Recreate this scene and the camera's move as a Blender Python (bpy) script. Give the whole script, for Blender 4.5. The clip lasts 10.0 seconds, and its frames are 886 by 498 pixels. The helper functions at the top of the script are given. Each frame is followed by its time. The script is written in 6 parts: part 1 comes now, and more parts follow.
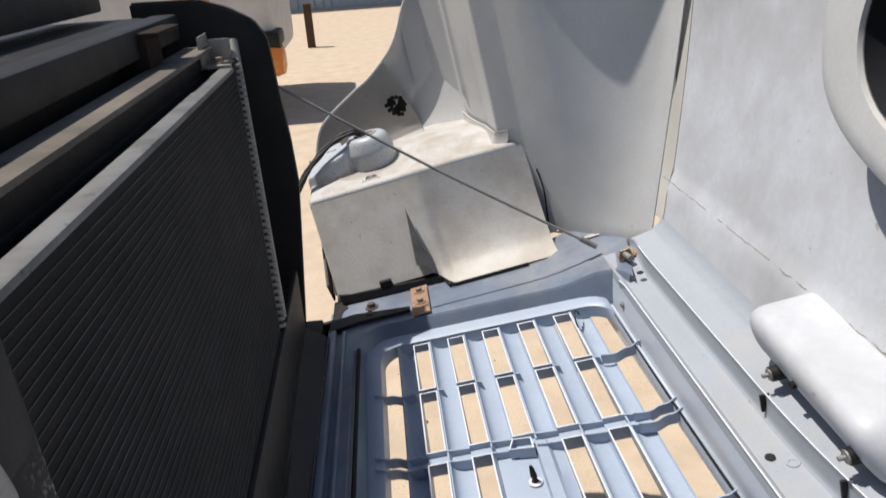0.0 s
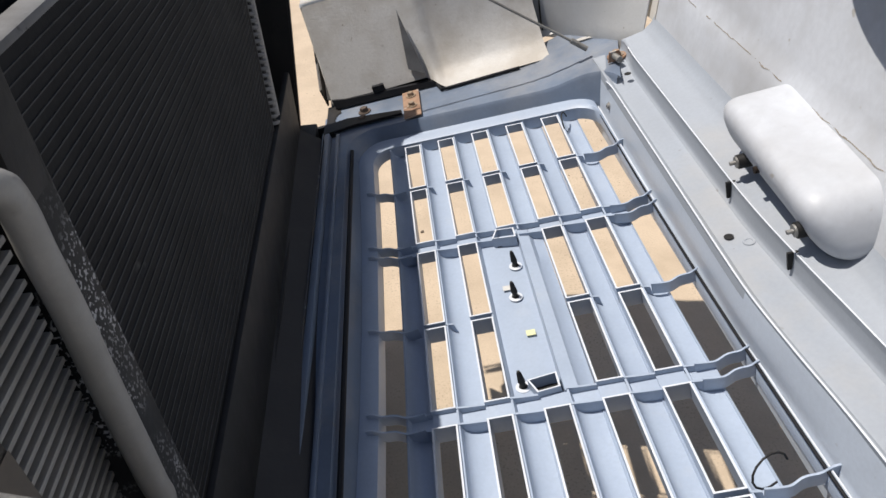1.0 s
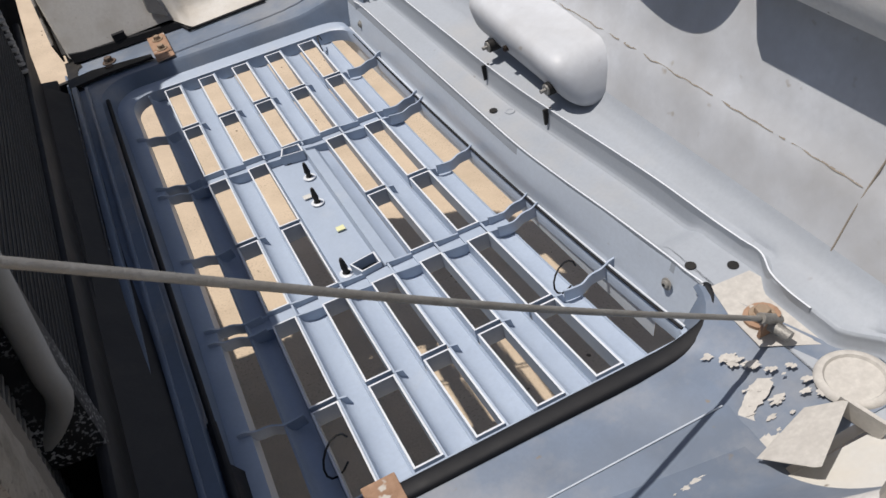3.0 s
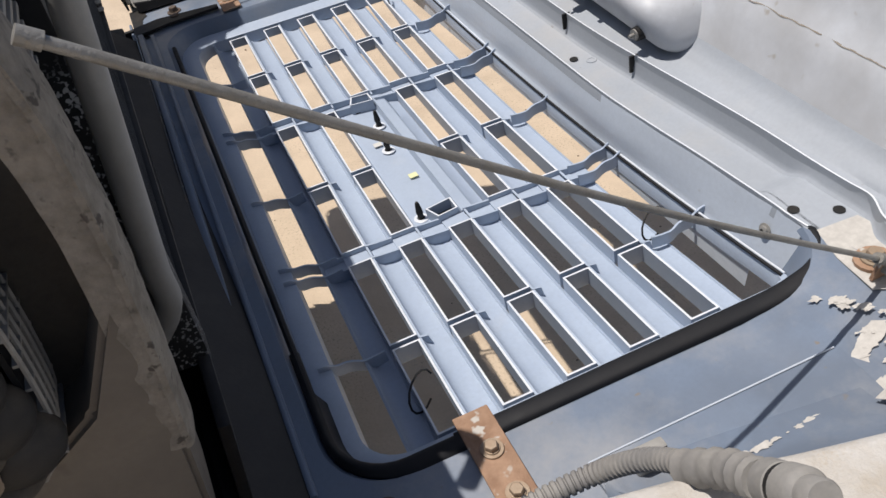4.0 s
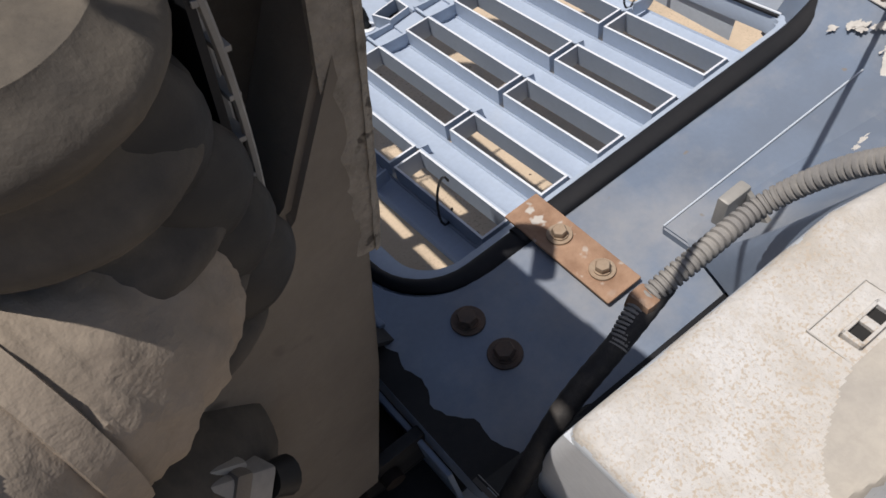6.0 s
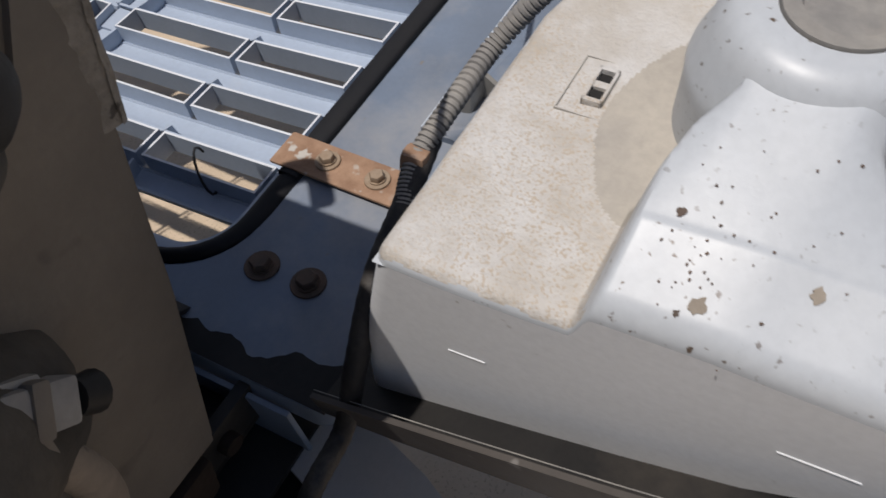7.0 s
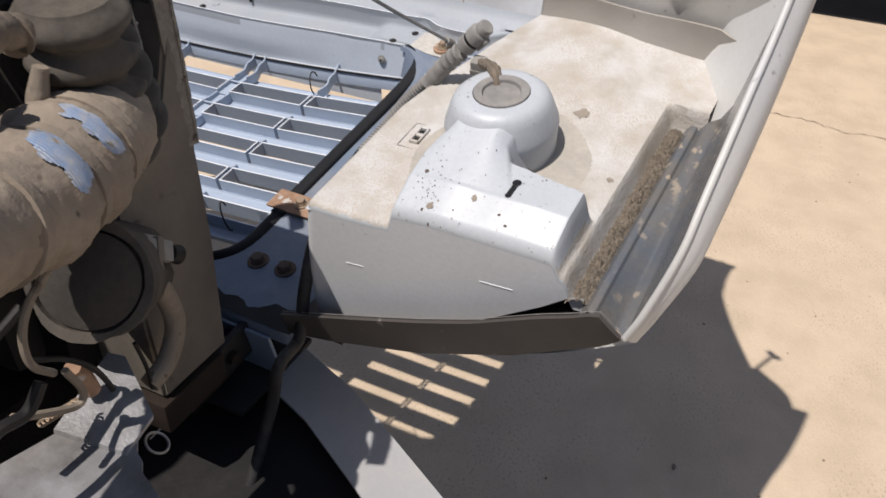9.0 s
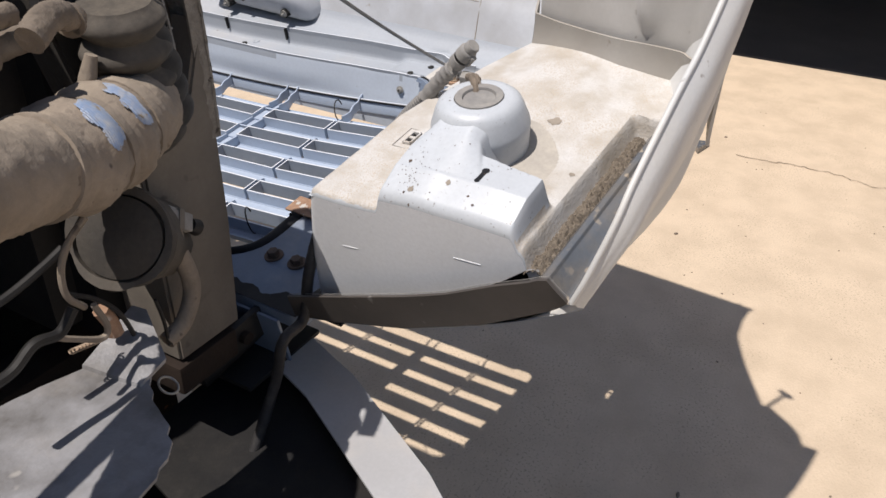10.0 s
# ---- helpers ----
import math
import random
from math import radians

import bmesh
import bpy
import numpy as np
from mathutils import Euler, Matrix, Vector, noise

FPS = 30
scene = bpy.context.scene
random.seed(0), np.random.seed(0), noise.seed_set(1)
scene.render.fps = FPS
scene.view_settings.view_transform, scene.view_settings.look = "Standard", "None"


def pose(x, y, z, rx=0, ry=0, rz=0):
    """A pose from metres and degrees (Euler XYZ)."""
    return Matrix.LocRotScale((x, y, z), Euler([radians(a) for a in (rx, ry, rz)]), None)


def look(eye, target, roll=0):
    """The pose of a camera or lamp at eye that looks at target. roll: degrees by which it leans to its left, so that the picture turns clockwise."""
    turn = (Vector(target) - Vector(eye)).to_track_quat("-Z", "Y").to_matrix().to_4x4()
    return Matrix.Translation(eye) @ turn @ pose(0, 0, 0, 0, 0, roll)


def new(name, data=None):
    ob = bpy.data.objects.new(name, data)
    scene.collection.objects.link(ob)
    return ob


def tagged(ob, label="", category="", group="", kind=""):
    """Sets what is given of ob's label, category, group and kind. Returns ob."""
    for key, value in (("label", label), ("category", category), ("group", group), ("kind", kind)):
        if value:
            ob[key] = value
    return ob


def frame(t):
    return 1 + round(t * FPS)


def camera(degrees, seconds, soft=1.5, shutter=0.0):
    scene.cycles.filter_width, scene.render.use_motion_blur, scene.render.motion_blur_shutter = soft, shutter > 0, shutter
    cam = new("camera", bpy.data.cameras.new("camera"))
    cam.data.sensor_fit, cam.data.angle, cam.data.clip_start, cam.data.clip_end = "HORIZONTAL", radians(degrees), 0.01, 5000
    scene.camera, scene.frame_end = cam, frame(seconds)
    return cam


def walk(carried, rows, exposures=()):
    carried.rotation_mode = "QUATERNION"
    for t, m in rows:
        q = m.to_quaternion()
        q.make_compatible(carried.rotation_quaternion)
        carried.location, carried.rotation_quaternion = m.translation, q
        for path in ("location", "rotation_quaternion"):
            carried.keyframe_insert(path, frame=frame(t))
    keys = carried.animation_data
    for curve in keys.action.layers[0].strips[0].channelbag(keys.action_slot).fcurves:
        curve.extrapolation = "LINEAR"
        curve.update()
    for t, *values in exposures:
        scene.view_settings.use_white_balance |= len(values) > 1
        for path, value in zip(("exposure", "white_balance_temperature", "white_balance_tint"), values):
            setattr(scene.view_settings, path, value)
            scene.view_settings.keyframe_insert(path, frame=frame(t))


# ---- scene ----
cam = camera(61.7, 10.0, shutter=0.12)
PATH = [
    (0, (-0.056, -0.84, 1.651), (0.089, 1.004, 0.887), -4.0),
    (0.5, (-0.046, -0.87, 1.638), (0.054, 0.795, 0.535), -4.5),
    (1, (-0.041, -0.913, 1.627), (0.051, 0.709, 0.461), -4.4),
    (1.5, (-0.052, -0.951, 1.613), (0.208, 0.624, 0.409), -3.9),
    (2, (-0.069, -0.951, 1.607), (0.474, 0.506, 0.351), -3.3),
    (2.2, (-0.083, -0.956, 1.607), (0.559, 0.451, 0.339), -2.9),
    (3.3, (-0.207, -1.036, 1.585), (0.515, 0.34, 0.325), -0.4),
    (3.5, (-0.229, -1.019, 1.571), (0.491, 0.354, 0.307), -0.2),
    (4, (-0.254, -1.011, 1.536), (0.403, 0.379, 0.257), -0.0),
    (4.5, (-0.277, -1.028, 1.541), (0.345, 0.342, 0.224), -0.2),
    (4.8, (-0.300, -1.018, 1.516), (0.256, 0.216, 0.043), -0.2),
    (5, (-0.332, -0.998, 1.49), (0.215, 0.187, -0.025), 0.2),
    (5.2, (-0.365, -0.977, 1.476), (0.22, 0.178, -0.048), 0.8),
    (6.3, (-0.421, -0.874, 1.387), (0.614, -0.077, -0.127), 4.0),
    (6.5, (-0.426, -0.878, 1.357), (0.712, -0.145, -0.115), 4.1),
    (7, (-0.473, -0.937, 1.366), (0.805, -0.428, -0.086), 4.3),
    (7.5, (-0.521, -1.003, 1.363), (0.822, -0.697, -0.088), 3.1),
    (8, (-0.594, -1.073, 1.377), (0.754, -0.81, -0.076), 2.8),
    (8.5, (-0.695, -1.156, 1.452), (0.676, -0.852, 0.027), 2.7),
    (9, (-0.816, -1.225, 1.529), (0.675, -0.571, 0.368), 2.8),
    (9.5, (-0.863, -1.291, 1.547), (0.646, -0.498, 0.502), 2.4),
    (10, (-0.909, -1.354, 1.52), (0.604, -0.553, 0.486), 2.3),
]
walk(cam, [(t, look(eye, target, roll)) for t, eye, target, roll in PATH],
     exposures=[(t, stops, 6500, 11.5 + 0.25 * t) for t, stops in ((0, 0.12), (1, 0.08), (1.5, 0.0), (2, -0.16), (3.5, -0.08), (4.5, 0.03), (5.2, 0.0), (6.3, -0.08), (7, -0.35), (7.5, -0.33), (8, -0.05), (8.5, 0.0), (9, 0.0), (9.5, 0.09), (10, 0.15))])

# ---- light: clear sky, high sun from behind the cab ----
SUN_WAY = Vector((0.455, -0.19, -1.0)).normalized()
world = bpy.data.worlds.new("world")
scene.world = world
world.use_nodes = True
wn = world.node_tree.nodes
sky = wn.new("ShaderNodeTexSky")
sky.sky_type, sky.sun_disc = "NISHITA", False
sky.sun_elevation = math.asin(-SUN_WAY.z)
sky.sun_rotation = math.atan2(-SUN_WAY.x, -SUN_WAY.y)
wn["Background"].inputs[1].default_value = 0.080
world.node_tree.links.new(sky.outputs[0], wn["Background"].inputs[0])
sun = new("sun", bpy.data.lights.new("sun", "SUN"))
sun.data.energy, sun.data.angle, sun.data.color = 4.4, radians(0.55), (1.0, 0.95, 0.87)
sun.matrix_world = look((0, 0, 6), Vector((0, 0, 6)) + SUN_WAY)


# ---- materials ----
def mat(name, base, alt=None, scale=9.0, rough=0.6, metal=0.0, bump=0.15, fine=180.0, dust=None, dusty=0.0, spots=None, spotty=0.0,
        spot_scale=60.0, mix=0.5, up=0.5, random_tone=0.0, spec=0.5, patchy=False):
    """Two-scale variation, fine relief, settled dust on upward faces and chips or specks with a shape of their own."""
    m = bpy.data.materials.new(name)
    m.use_nodes = True
    t = m.node_tree
    n, link = t.nodes, t.links.new
    b = n["Principled BSDF"]
    co = n.new("ShaderNodeTexCoord").outputs["Object"]

    def noise_of(s, detail=6.0, roughness=0.6):
        k = n.new("ShaderNodeTexNoise")
        k.inputs["Scale"].default_value, k.inputs["Detail"].default_value, k.inputs["Roughness"].default_value = s, detail, roughness
        link(co, k.inputs["Vector"])
        return k.outputs["Fac"]

    def ramp(f, lo, hi):
        k = n.new("ShaderNodeMapRange")
        k.inputs["From Min"].default_value, k.inputs["From Max"].default_value = lo, hi
        link(f, k.inputs["Value"])
        return k.outputs["Result"]

    def blend(f, a, c):
        k = n.new("ShaderNodeMix")
        k.data_type = "RGBA"
        link(f, k.inputs["Factor"])
        for s, v in ((k.inputs["A"], a), (k.inputs["B"], c)):
            if isinstance(v, tuple):
                s.default_value = (*v, 1)
            else:
                link(v, s)
        return k.outputs["Result"]

    def times(a, c):
        k = n.new("ShaderNodeMath")
        k.operation = "MULTIPLY"
        for s, v in zip(k.inputs, (a, c)):
            if isinstance(v, float):
                s.default_value = v
            else:
                link(v, s)
        return k.outputs[0]

    alt = alt or tuple(c * 0.8 for c in base)
    col = blend(ramp(noise_of(scale), 0.40, 0.64) if patchy else ramp(noise_of(scale), 0.5 - 0.3 * (1 - mix) - 0.05, 0.75), base, alt)
    col = blend(times(ramp(noise_of(fine, 3.0), 0.35, 0.75), 0.35), col, tuple(c * 0.75 for c in base))
    if random_tone:
        r = n.new("ShaderNodeObjectInfo").outputs["Random"]
        col = blend(times(r, random_tone), col, tuple(c * 0.6 for c in base))
    if dust:
        sep = n.new("ShaderNodeSeparateXYZ")
        link(n.new("ShaderNodeNewGeometry").outputs["Normal"], sep.inputs[0])
        f = times(ramp(sep.outputs["Z"], up - 0.5, up + 0.45), ramp(noise_of(scale * 0.7, 8.0, 0.7), 0.62 - 0.5 * dusty, 0.95 - 0.5 * dusty))
        col = blend(times(f, min(1.0, 0.45 + dusty * 0.6)), col, dust)
    if spots:
        f = ramp(noise_of(spot_scale, 2.0, 0.5), 0.78 - 0.22 * spotty, 0.85 - 0.22 * spotty)
        f = times(f, ramp(noise_of(scale * 0.6, 2.0), 0.42, 0.56))
        col = blend(f, col, spots)
    link(col, b.inputs["Base Color"])
    rr = n.new("ShaderNodeMapRange")
    rr.inputs["To Min"].default_value, rr.inputs["To Max"].default_value = max(0.05, rough - 0.12), min(1.0, rough + 0.12)
    link(noise_of(scale * 2.3), rr.inputs["Value"])
    link(rr.outputs["Result"], b.inputs["Roughness"])
    b.inputs["Metallic"].default_value = metal
    b.inputs["Specular IOR Level"].default_value = spec
    if bump:
        k = n.new("ShaderNodeBump")
        k.inputs["Strength"].default_value, k.inputs["Distance"].default_value = bump, 0.002
        link(noise_of(fine * 0.8, 4.0), k.inputs["Height"])
        link(k.outputs["Normal"], b.inputs["Normal"])
    return m


M_FRP = mat("hood_white", (0.62, 0.63, 0.63), (0.50, 0.50, 0.49), 5.0, 0.5, dust=(0.60, 0.54, 0.44), dusty=0.45, spots=(0.16, 0.13, 0.10), spotty=0.25, spot_scale=75.0)
M_FRP_WALL = mat("hood_liner_grey", (0.56, 0.55, 0.53), (0.44, 0.425, 0.40), 3.0, 0.55, dust=(0.48, 0.42, 0.35), dusty=0.3, spots=(0.20, 0.17, 0.14), spotty=0.3, spot_scale=40.0, patchy=True)
M_PANEL = mat("hood_underside", (0.58, 0.605, 0.645), (0.42, 0.425, 0.435), 4.5, 0.5, bump=0.10, fine=90.0, spots=(0.38, 0.36, 0.335), spotty=0.36, spot_scale=45.0, patchy=True)
M_STAIN = mat("washed_dust_ring", (0.36, 0.335, 0.30), (0.45, 0.415, 0.36), 14.0, 0.75, bump=0.25, fine=200.0, patchy=True)
M_BUCKET = mat("lamp_housing_white", (0.56, 0.55, 0.535), (0.41, 0.37, 0.315), 16.0, 0.65, dust=(0.45, 0.415, 0.365), dusty=0.2, spots=(0.44, 0.38, 0.31), spotty=1.08, spot_scale=520.0, bump=0.7, fine=300.0, patchy=True)
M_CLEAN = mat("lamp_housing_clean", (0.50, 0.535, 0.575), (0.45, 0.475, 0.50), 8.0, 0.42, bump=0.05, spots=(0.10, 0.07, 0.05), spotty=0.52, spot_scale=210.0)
# Same white as M_CLEAN, lightened to lift the face that lies in shade.
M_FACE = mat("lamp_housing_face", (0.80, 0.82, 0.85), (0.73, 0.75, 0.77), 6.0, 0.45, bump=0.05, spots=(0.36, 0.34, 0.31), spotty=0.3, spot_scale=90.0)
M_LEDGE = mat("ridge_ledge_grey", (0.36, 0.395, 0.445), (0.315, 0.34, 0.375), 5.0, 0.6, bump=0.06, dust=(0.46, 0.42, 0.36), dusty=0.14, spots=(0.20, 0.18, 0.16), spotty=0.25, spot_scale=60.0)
# Same paint as M_LEDGE; the wall's light is put into this lighter colour.
M_RECESS = mat("recess_wall_lit_blue_grey", (0.55, 0.61, 0.69), (0.49, 0.54, 0.61), 6.0, 0.38, bump=0.05, spots=(0.30, 0.28, 0.26), spotty=0.2, spot_scale=60.0)
M_CHIP = mat("chipped_primer", (0.53, 0.51, 0.475), (0.41, 0.39, 0.365), 90.0, 0.7, bump=0.3)
M_GRIME = mat("brown_grime", (0.24, 0.205, 0.165), (0.34, 0.30, 0.25), 50.0, 0.95, bump=0.3)
M_ORANGE = mat("orange_lens", (0.75, 0.26, 0.04), (0.60, 0.20, 0.03), 20.0, 0.25, bump=0.0)
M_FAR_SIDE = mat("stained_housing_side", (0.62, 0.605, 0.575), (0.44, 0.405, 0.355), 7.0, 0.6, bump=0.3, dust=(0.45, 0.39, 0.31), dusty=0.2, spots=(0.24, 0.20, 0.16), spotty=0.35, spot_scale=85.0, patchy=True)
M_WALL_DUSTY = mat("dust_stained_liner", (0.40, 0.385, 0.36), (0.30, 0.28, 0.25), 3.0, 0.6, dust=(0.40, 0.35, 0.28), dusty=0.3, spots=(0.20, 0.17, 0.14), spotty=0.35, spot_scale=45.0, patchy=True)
M_GLASS = mat("dark_glass", (0.02, 0.022, 0.024), (0.018, 0.02, 0.022), 3.0, 0.12, bump=0.0)
M_PIPE = mat("dull_grey_pipe", (0.34, 0.33, 0.31), (0.24, 0.23, 0.21), 14.0, 0.5, metal=0.2, dust=(0.40, 0.35, 0.28), dusty=0.25)
M_GRILLE = mat("grille_blue_grey", (0.40, 0.47, 0.575), (0.345, 0.41, 0.515), 14.0, 0.42, bump=0.05, dust=(0.50, 0.50, 0.50), dusty=0.12, random_tone=0.15)
M_RIM = mat("grille_worn_rim", (0.70, 0.73, 0.77), (0.60, 0.64, 0.70), 30.0, 0.4, bump=0.05)
M_FLANGE = mat("front_panel_blue_grey", (0.165, 0.21, 0.285), (0.135, 0.165, 0.215), 7.0, 0.36, bump=0.05, dust=(0.40, 0.38, 0.35), dusty=0.3, spots=(0.20, 0.17, 0.14), spotty=0.3, spot_scale=60.0, patchy=True)
M_RUBBER = mat("black_rubber", (0.009, 0.010, 0.013), (0.014, 0.014, 0.016), 20.0, 0.6, bump=0.1, spec=0.25)
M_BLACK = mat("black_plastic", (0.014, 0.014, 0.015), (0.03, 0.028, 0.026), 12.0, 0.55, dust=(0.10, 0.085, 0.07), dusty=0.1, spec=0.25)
M_RUST = mat("rusty_steel", (0.37, 0.235, 0.155), (0.25, 0.145, 0.09), 40.0, 0.8, metal=0.1, bump=0.6, spots=(0.48, 0.45, 0.41), spotty=0.85, spot_scale=70.0, patchy=True)
M_RUST_DARK = mat("dark_rusty_frame", (0.032, 0.022, 0.017), (0.018, 0.014, 0.012), 12.0, 0.9, bump=0.5, spec=0.2, spots=(0.12, 0.055, 0.03), spotty=0.3, spot_scale=40.0)
M_BOLT = mat("plated_bolt", (0.30, 0.21, 0.14), (0.36, 0.30, 0.23), 70.0, 0.6, metal=0.35, bump=0.3)
M_BOLT_DARK = mat("corroded_bolt", (0.085, 0.07, 0.06), (0.17, 0.11, 0.08), 60.0, 0.75, metal=0.3, bump=0.4)
M_STEEL = mat("dull_wire_rope", (0.31, 0.305, 0.29), (0.22, 0.205, 0.18), 40.0, 0.5, metal=0.4, bump=0.5, fine=400.0)
M_CONDUIT = mat("dusty_conduit", (0.20, 0.195, 0.19), (0.29, 0.28, 0.26), 25.0, 0.75, dust=(0.36, 0.33, 0.29), dusty=0.45, patchy=True)
M_TAPE = mat("black_harness_tape", (0.02, 0.02, 0.022), (0.045, 0.042, 0.04), 25.0, 0.6, dust=(0.24, 0.21, 0.18), dusty=0.25, bump=0.4, spec=0.3)
M_FIN = mat("condenser_black", (0.008, 0.008, 0.009), (0.015, 0.015, 0.015), 5.0, 0.7, bump=0.2, spots=(0.10, 0.095, 0.09), spotty=0.15, spot_scale=30.0, spec=0.18)
M_FIN_EDGE = mat("condenser_tube_edge", (0.07, 0.07, 0.072), (0.02, 0.02, 0.02), 14.0, 0.6, spec=0.25)
M_SCUFF = mat("scuffed_black_paint", (0.012, 0.012, 0.013), (0.025, 0.025, 0.025), 14.0, 0.5, spots=(0.40, 0.40, 0.40), spotty=1.05, spot_scale=260.0, spec=0.2)
M_DUSTY = mat("dust_covered_metal", (0.175, 0.153, 0.127), (0.09, 0.078, 0.066), 4.0, 0.9, bump=0.35, dust=(0.33, 0.28, 0.22), dusty=0.3, spots=(0.07, 0.06, 0.05), spotty=0.6, spot_scale=30.0, patchy=True)
M_CAKED = mat("caked_grey_dust", (0.27, 0.245, 0.21), (0.17, 0.15, 0.125), 60.0, 0.95, bump=1.0, fine=260.0, spots=(0.08, 0.07, 0.06), spotty=0.8, spot_scale=130.0, patchy=True)
M_HOSE = mat("dusty_hose", (0.20, 0.165, 0.13), (0.29, 0.24, 0.19), 12.0, 0.95, bump=0.9, fine=110.0, dust=(0.38, 0.32, 0.245), dusty=0.5, spots=(0.10, 0.08, 0.065), spotty=0.6, spot_scale=60.0, patchy=True)
M_FLAP = mat("dark_grey_rubber_sheet", (0.030, 0.031, 0.035), (0.042, 0.041, 0.042), 9.0, 0.7, bump=0.15, spec=0.25, dust=(0.10, 0.09, 0.08), dusty=0.1)
M_BELLOWS = mat("black_bellows_rubber", (0.020, 0.020, 0.021), (0.035, 0.033, 0.031), 16.0, 0.6, bump=0.25, spec=0.3, dust=(0.30, 0.25, 0.19), dusty=0.5, up=0.75)
M_BOOT = mat("dusty_rubber_boot", (0.055, 0.05, 0.045), (0.10, 0.088, 0.074), 14.0, 0.8, dust=(0.26, 0.22, 0.17), dusty=0.35, spec=0.25, up=0.55, bump=0.4, patchy=True)
M_BLUE = mat("blue_silicone", (0.24, 0.32, 0.47), (0.42, 0.43, 0.44), 70.0, 0.6, dust=(0.42, 0.36, 0.30), dusty=0.3, spots=(0.30, 0.25, 0.19), spotty=0.9, spot_scale=160.0, patchy=True)
M_CRUST = mat("crusted_small_hose", (0.13, 0.105, 0.082), (0.21, 0.17, 0.13), 40.0, 0.95, bump=1.0, fine=160.0, spots=(0.05, 0.042, 0.035), spotty=0.8, spot_scale=90.0, patchy=True)
M_CORE_EDGE = mat("weathered_core_edge", (0.19, 0.19, 0.19), (0.12, 0.118, 0.115), 18.0, 0.6, metal=0.2, spots=(0.05, 0.05, 0.05), spotty=0.6, spot_scale=60.0, patchy=True)
M_ENGINE = mat("engine_grime", (0.03, 0.027, 0.024), (0.07, 0.06, 0.048), 10.0, 0.85, bump=0.5, dust=(0.16, 0.13, 0.10), dusty=0.3)
M_GREY_PAINT = mat("worn_grey_sheet", (0.27, 0.27, 0.28), (0.11, 0.105, 0.10), 13.0, 0.4, dust=(0.32, 0.29, 0.255), dusty=0.2, patchy=True, bump=0.4, spots=(0.40, 0.38, 0.35), spotty=0.4, spot_scale=45.0)
M_BUMPER = mat("bumper_white", (0.43, 0.435, 0.45), (0.36, 0.36, 0.365), 6.0, 0.45, dust=(0.55, 0.49, 0.41), dusty=0.15, bump=0.05)
# Weathered strip whose dark base also carries the shade under the housing.
M_SHADE = mat("weathered_shaded_edge", (0.072, 0.063, 0.056), (0.050, 0.044, 0.040), 10.0, 0.6, spots=(0.16, 0.15, 0.14), spotty=0.35, spot_scale=50.0)
M_SCUFF_GREY = mat("scuffed_blue_grey", (0.105, 0.118, 0.138), (0.17, 0.15, 0.125), 11.0, 0.25, dust=(0.25, 0.21, 0.165), dusty=0.15, bump=0.3, spots=(0.34, 0.29, 0.23), spotty=0.75, spot_scale=55.0, patchy=True)
M_SOIL = mat("packed_soil", (0.13, 0.108, 0.086), (0.28, 0.235, 0.18), 330.0, 1.0, bump=1.0, fine=700.0)
M_LABEL = mat("paper_label", (0.60, 0.60, 0.57), (0.48, 0.47, 0.44), 20.0, 0.6, bump=0.0)
M_LABEL_Y = mat("yellow_label", (0.72, 0.72, 0.42), (0.66, 0.66, 0.38), 20.0, 0.6, bump=0.0)


# ---- mesh helpers ----
def box(bm, lo, hi, bevel=0.0, seg=2):
    c = [(lo[k] + hi[k]) / 2 for k in range(3)]
    m = Matrix.Translation(c) @ Matrix.Diagonal((*[hi[k] - lo[k] for k in range(3)], 1))
    r = bmesh.ops.create_cube(bm, size=1, matrix=m)
    if bevel:
        es = list({e for v in r["verts"] for e in v.link_edges})
        bmesh.ops.bevel(bm, geom=es, offset=bevel, segments=seg, profile=0.6, affect="EDGES")
    return bm


def boxes(*specs, bevel=0.0):
    bm = bmesh.new()
    for lo, hi in specs:
        box(bm, lo, hi, bevel)
    return bm


def tube(bm, pts, r, n=12, cap=True):
    """A round tube along points; r is a number or one radius for each point."""
    pts = [Vector(p) for p in pts]
    rs = r if isinstance(r, (list, tuple)) else [r] * len(pts)
    rings, side = [], None
    for k, p in enumerate(pts):
        way = (pts[min(k + 1, len(pts) - 1)] - pts[max(k - 1, 0)]).normalized()
        if side is None:
            side = way.orthogonal().normalized()
        side = (side - way * side.dot(way)).normalized()
        up = way.cross(side)
        rings.append([bm.verts.new(p + (side * math.cos(a) + up * math.sin(a)) * rs[k]) for a in [2 * math.pi * j / n for j in range(n)]])
    for a, b in zip(rings, rings[1:]):
        for j in range(n):
            f = bm.faces.new((a[j], a[(j + 1) % n], b[(j + 1) % n], b[j]))
            f.smooth = True
    if cap:
        bm.faces.new(rings[0][::-1])
        bm.faces.new(rings[-1])
    return bm


def spline(pts, per=8):
    """Points along a smooth curve through the given ones."""
    pts = [Vector(p) for p in pts]
    q = [2 * pts[0] - pts[1], *pts, 2 * pts[-1] - pts[-2]]
    out = []
    for k in range(1, len(q) - 2):
        a, b, c, d = q[k - 1:k + 3]
        for j in range(per):
            s = j / per
            out.append(0.5 * (2 * b + (c - a) * s + (2 * a - 5 * b + 4 * c - d) * s * s + (3 * b - a - 3 * c + d) * s ** 3))
    return out + [pts[-1]]


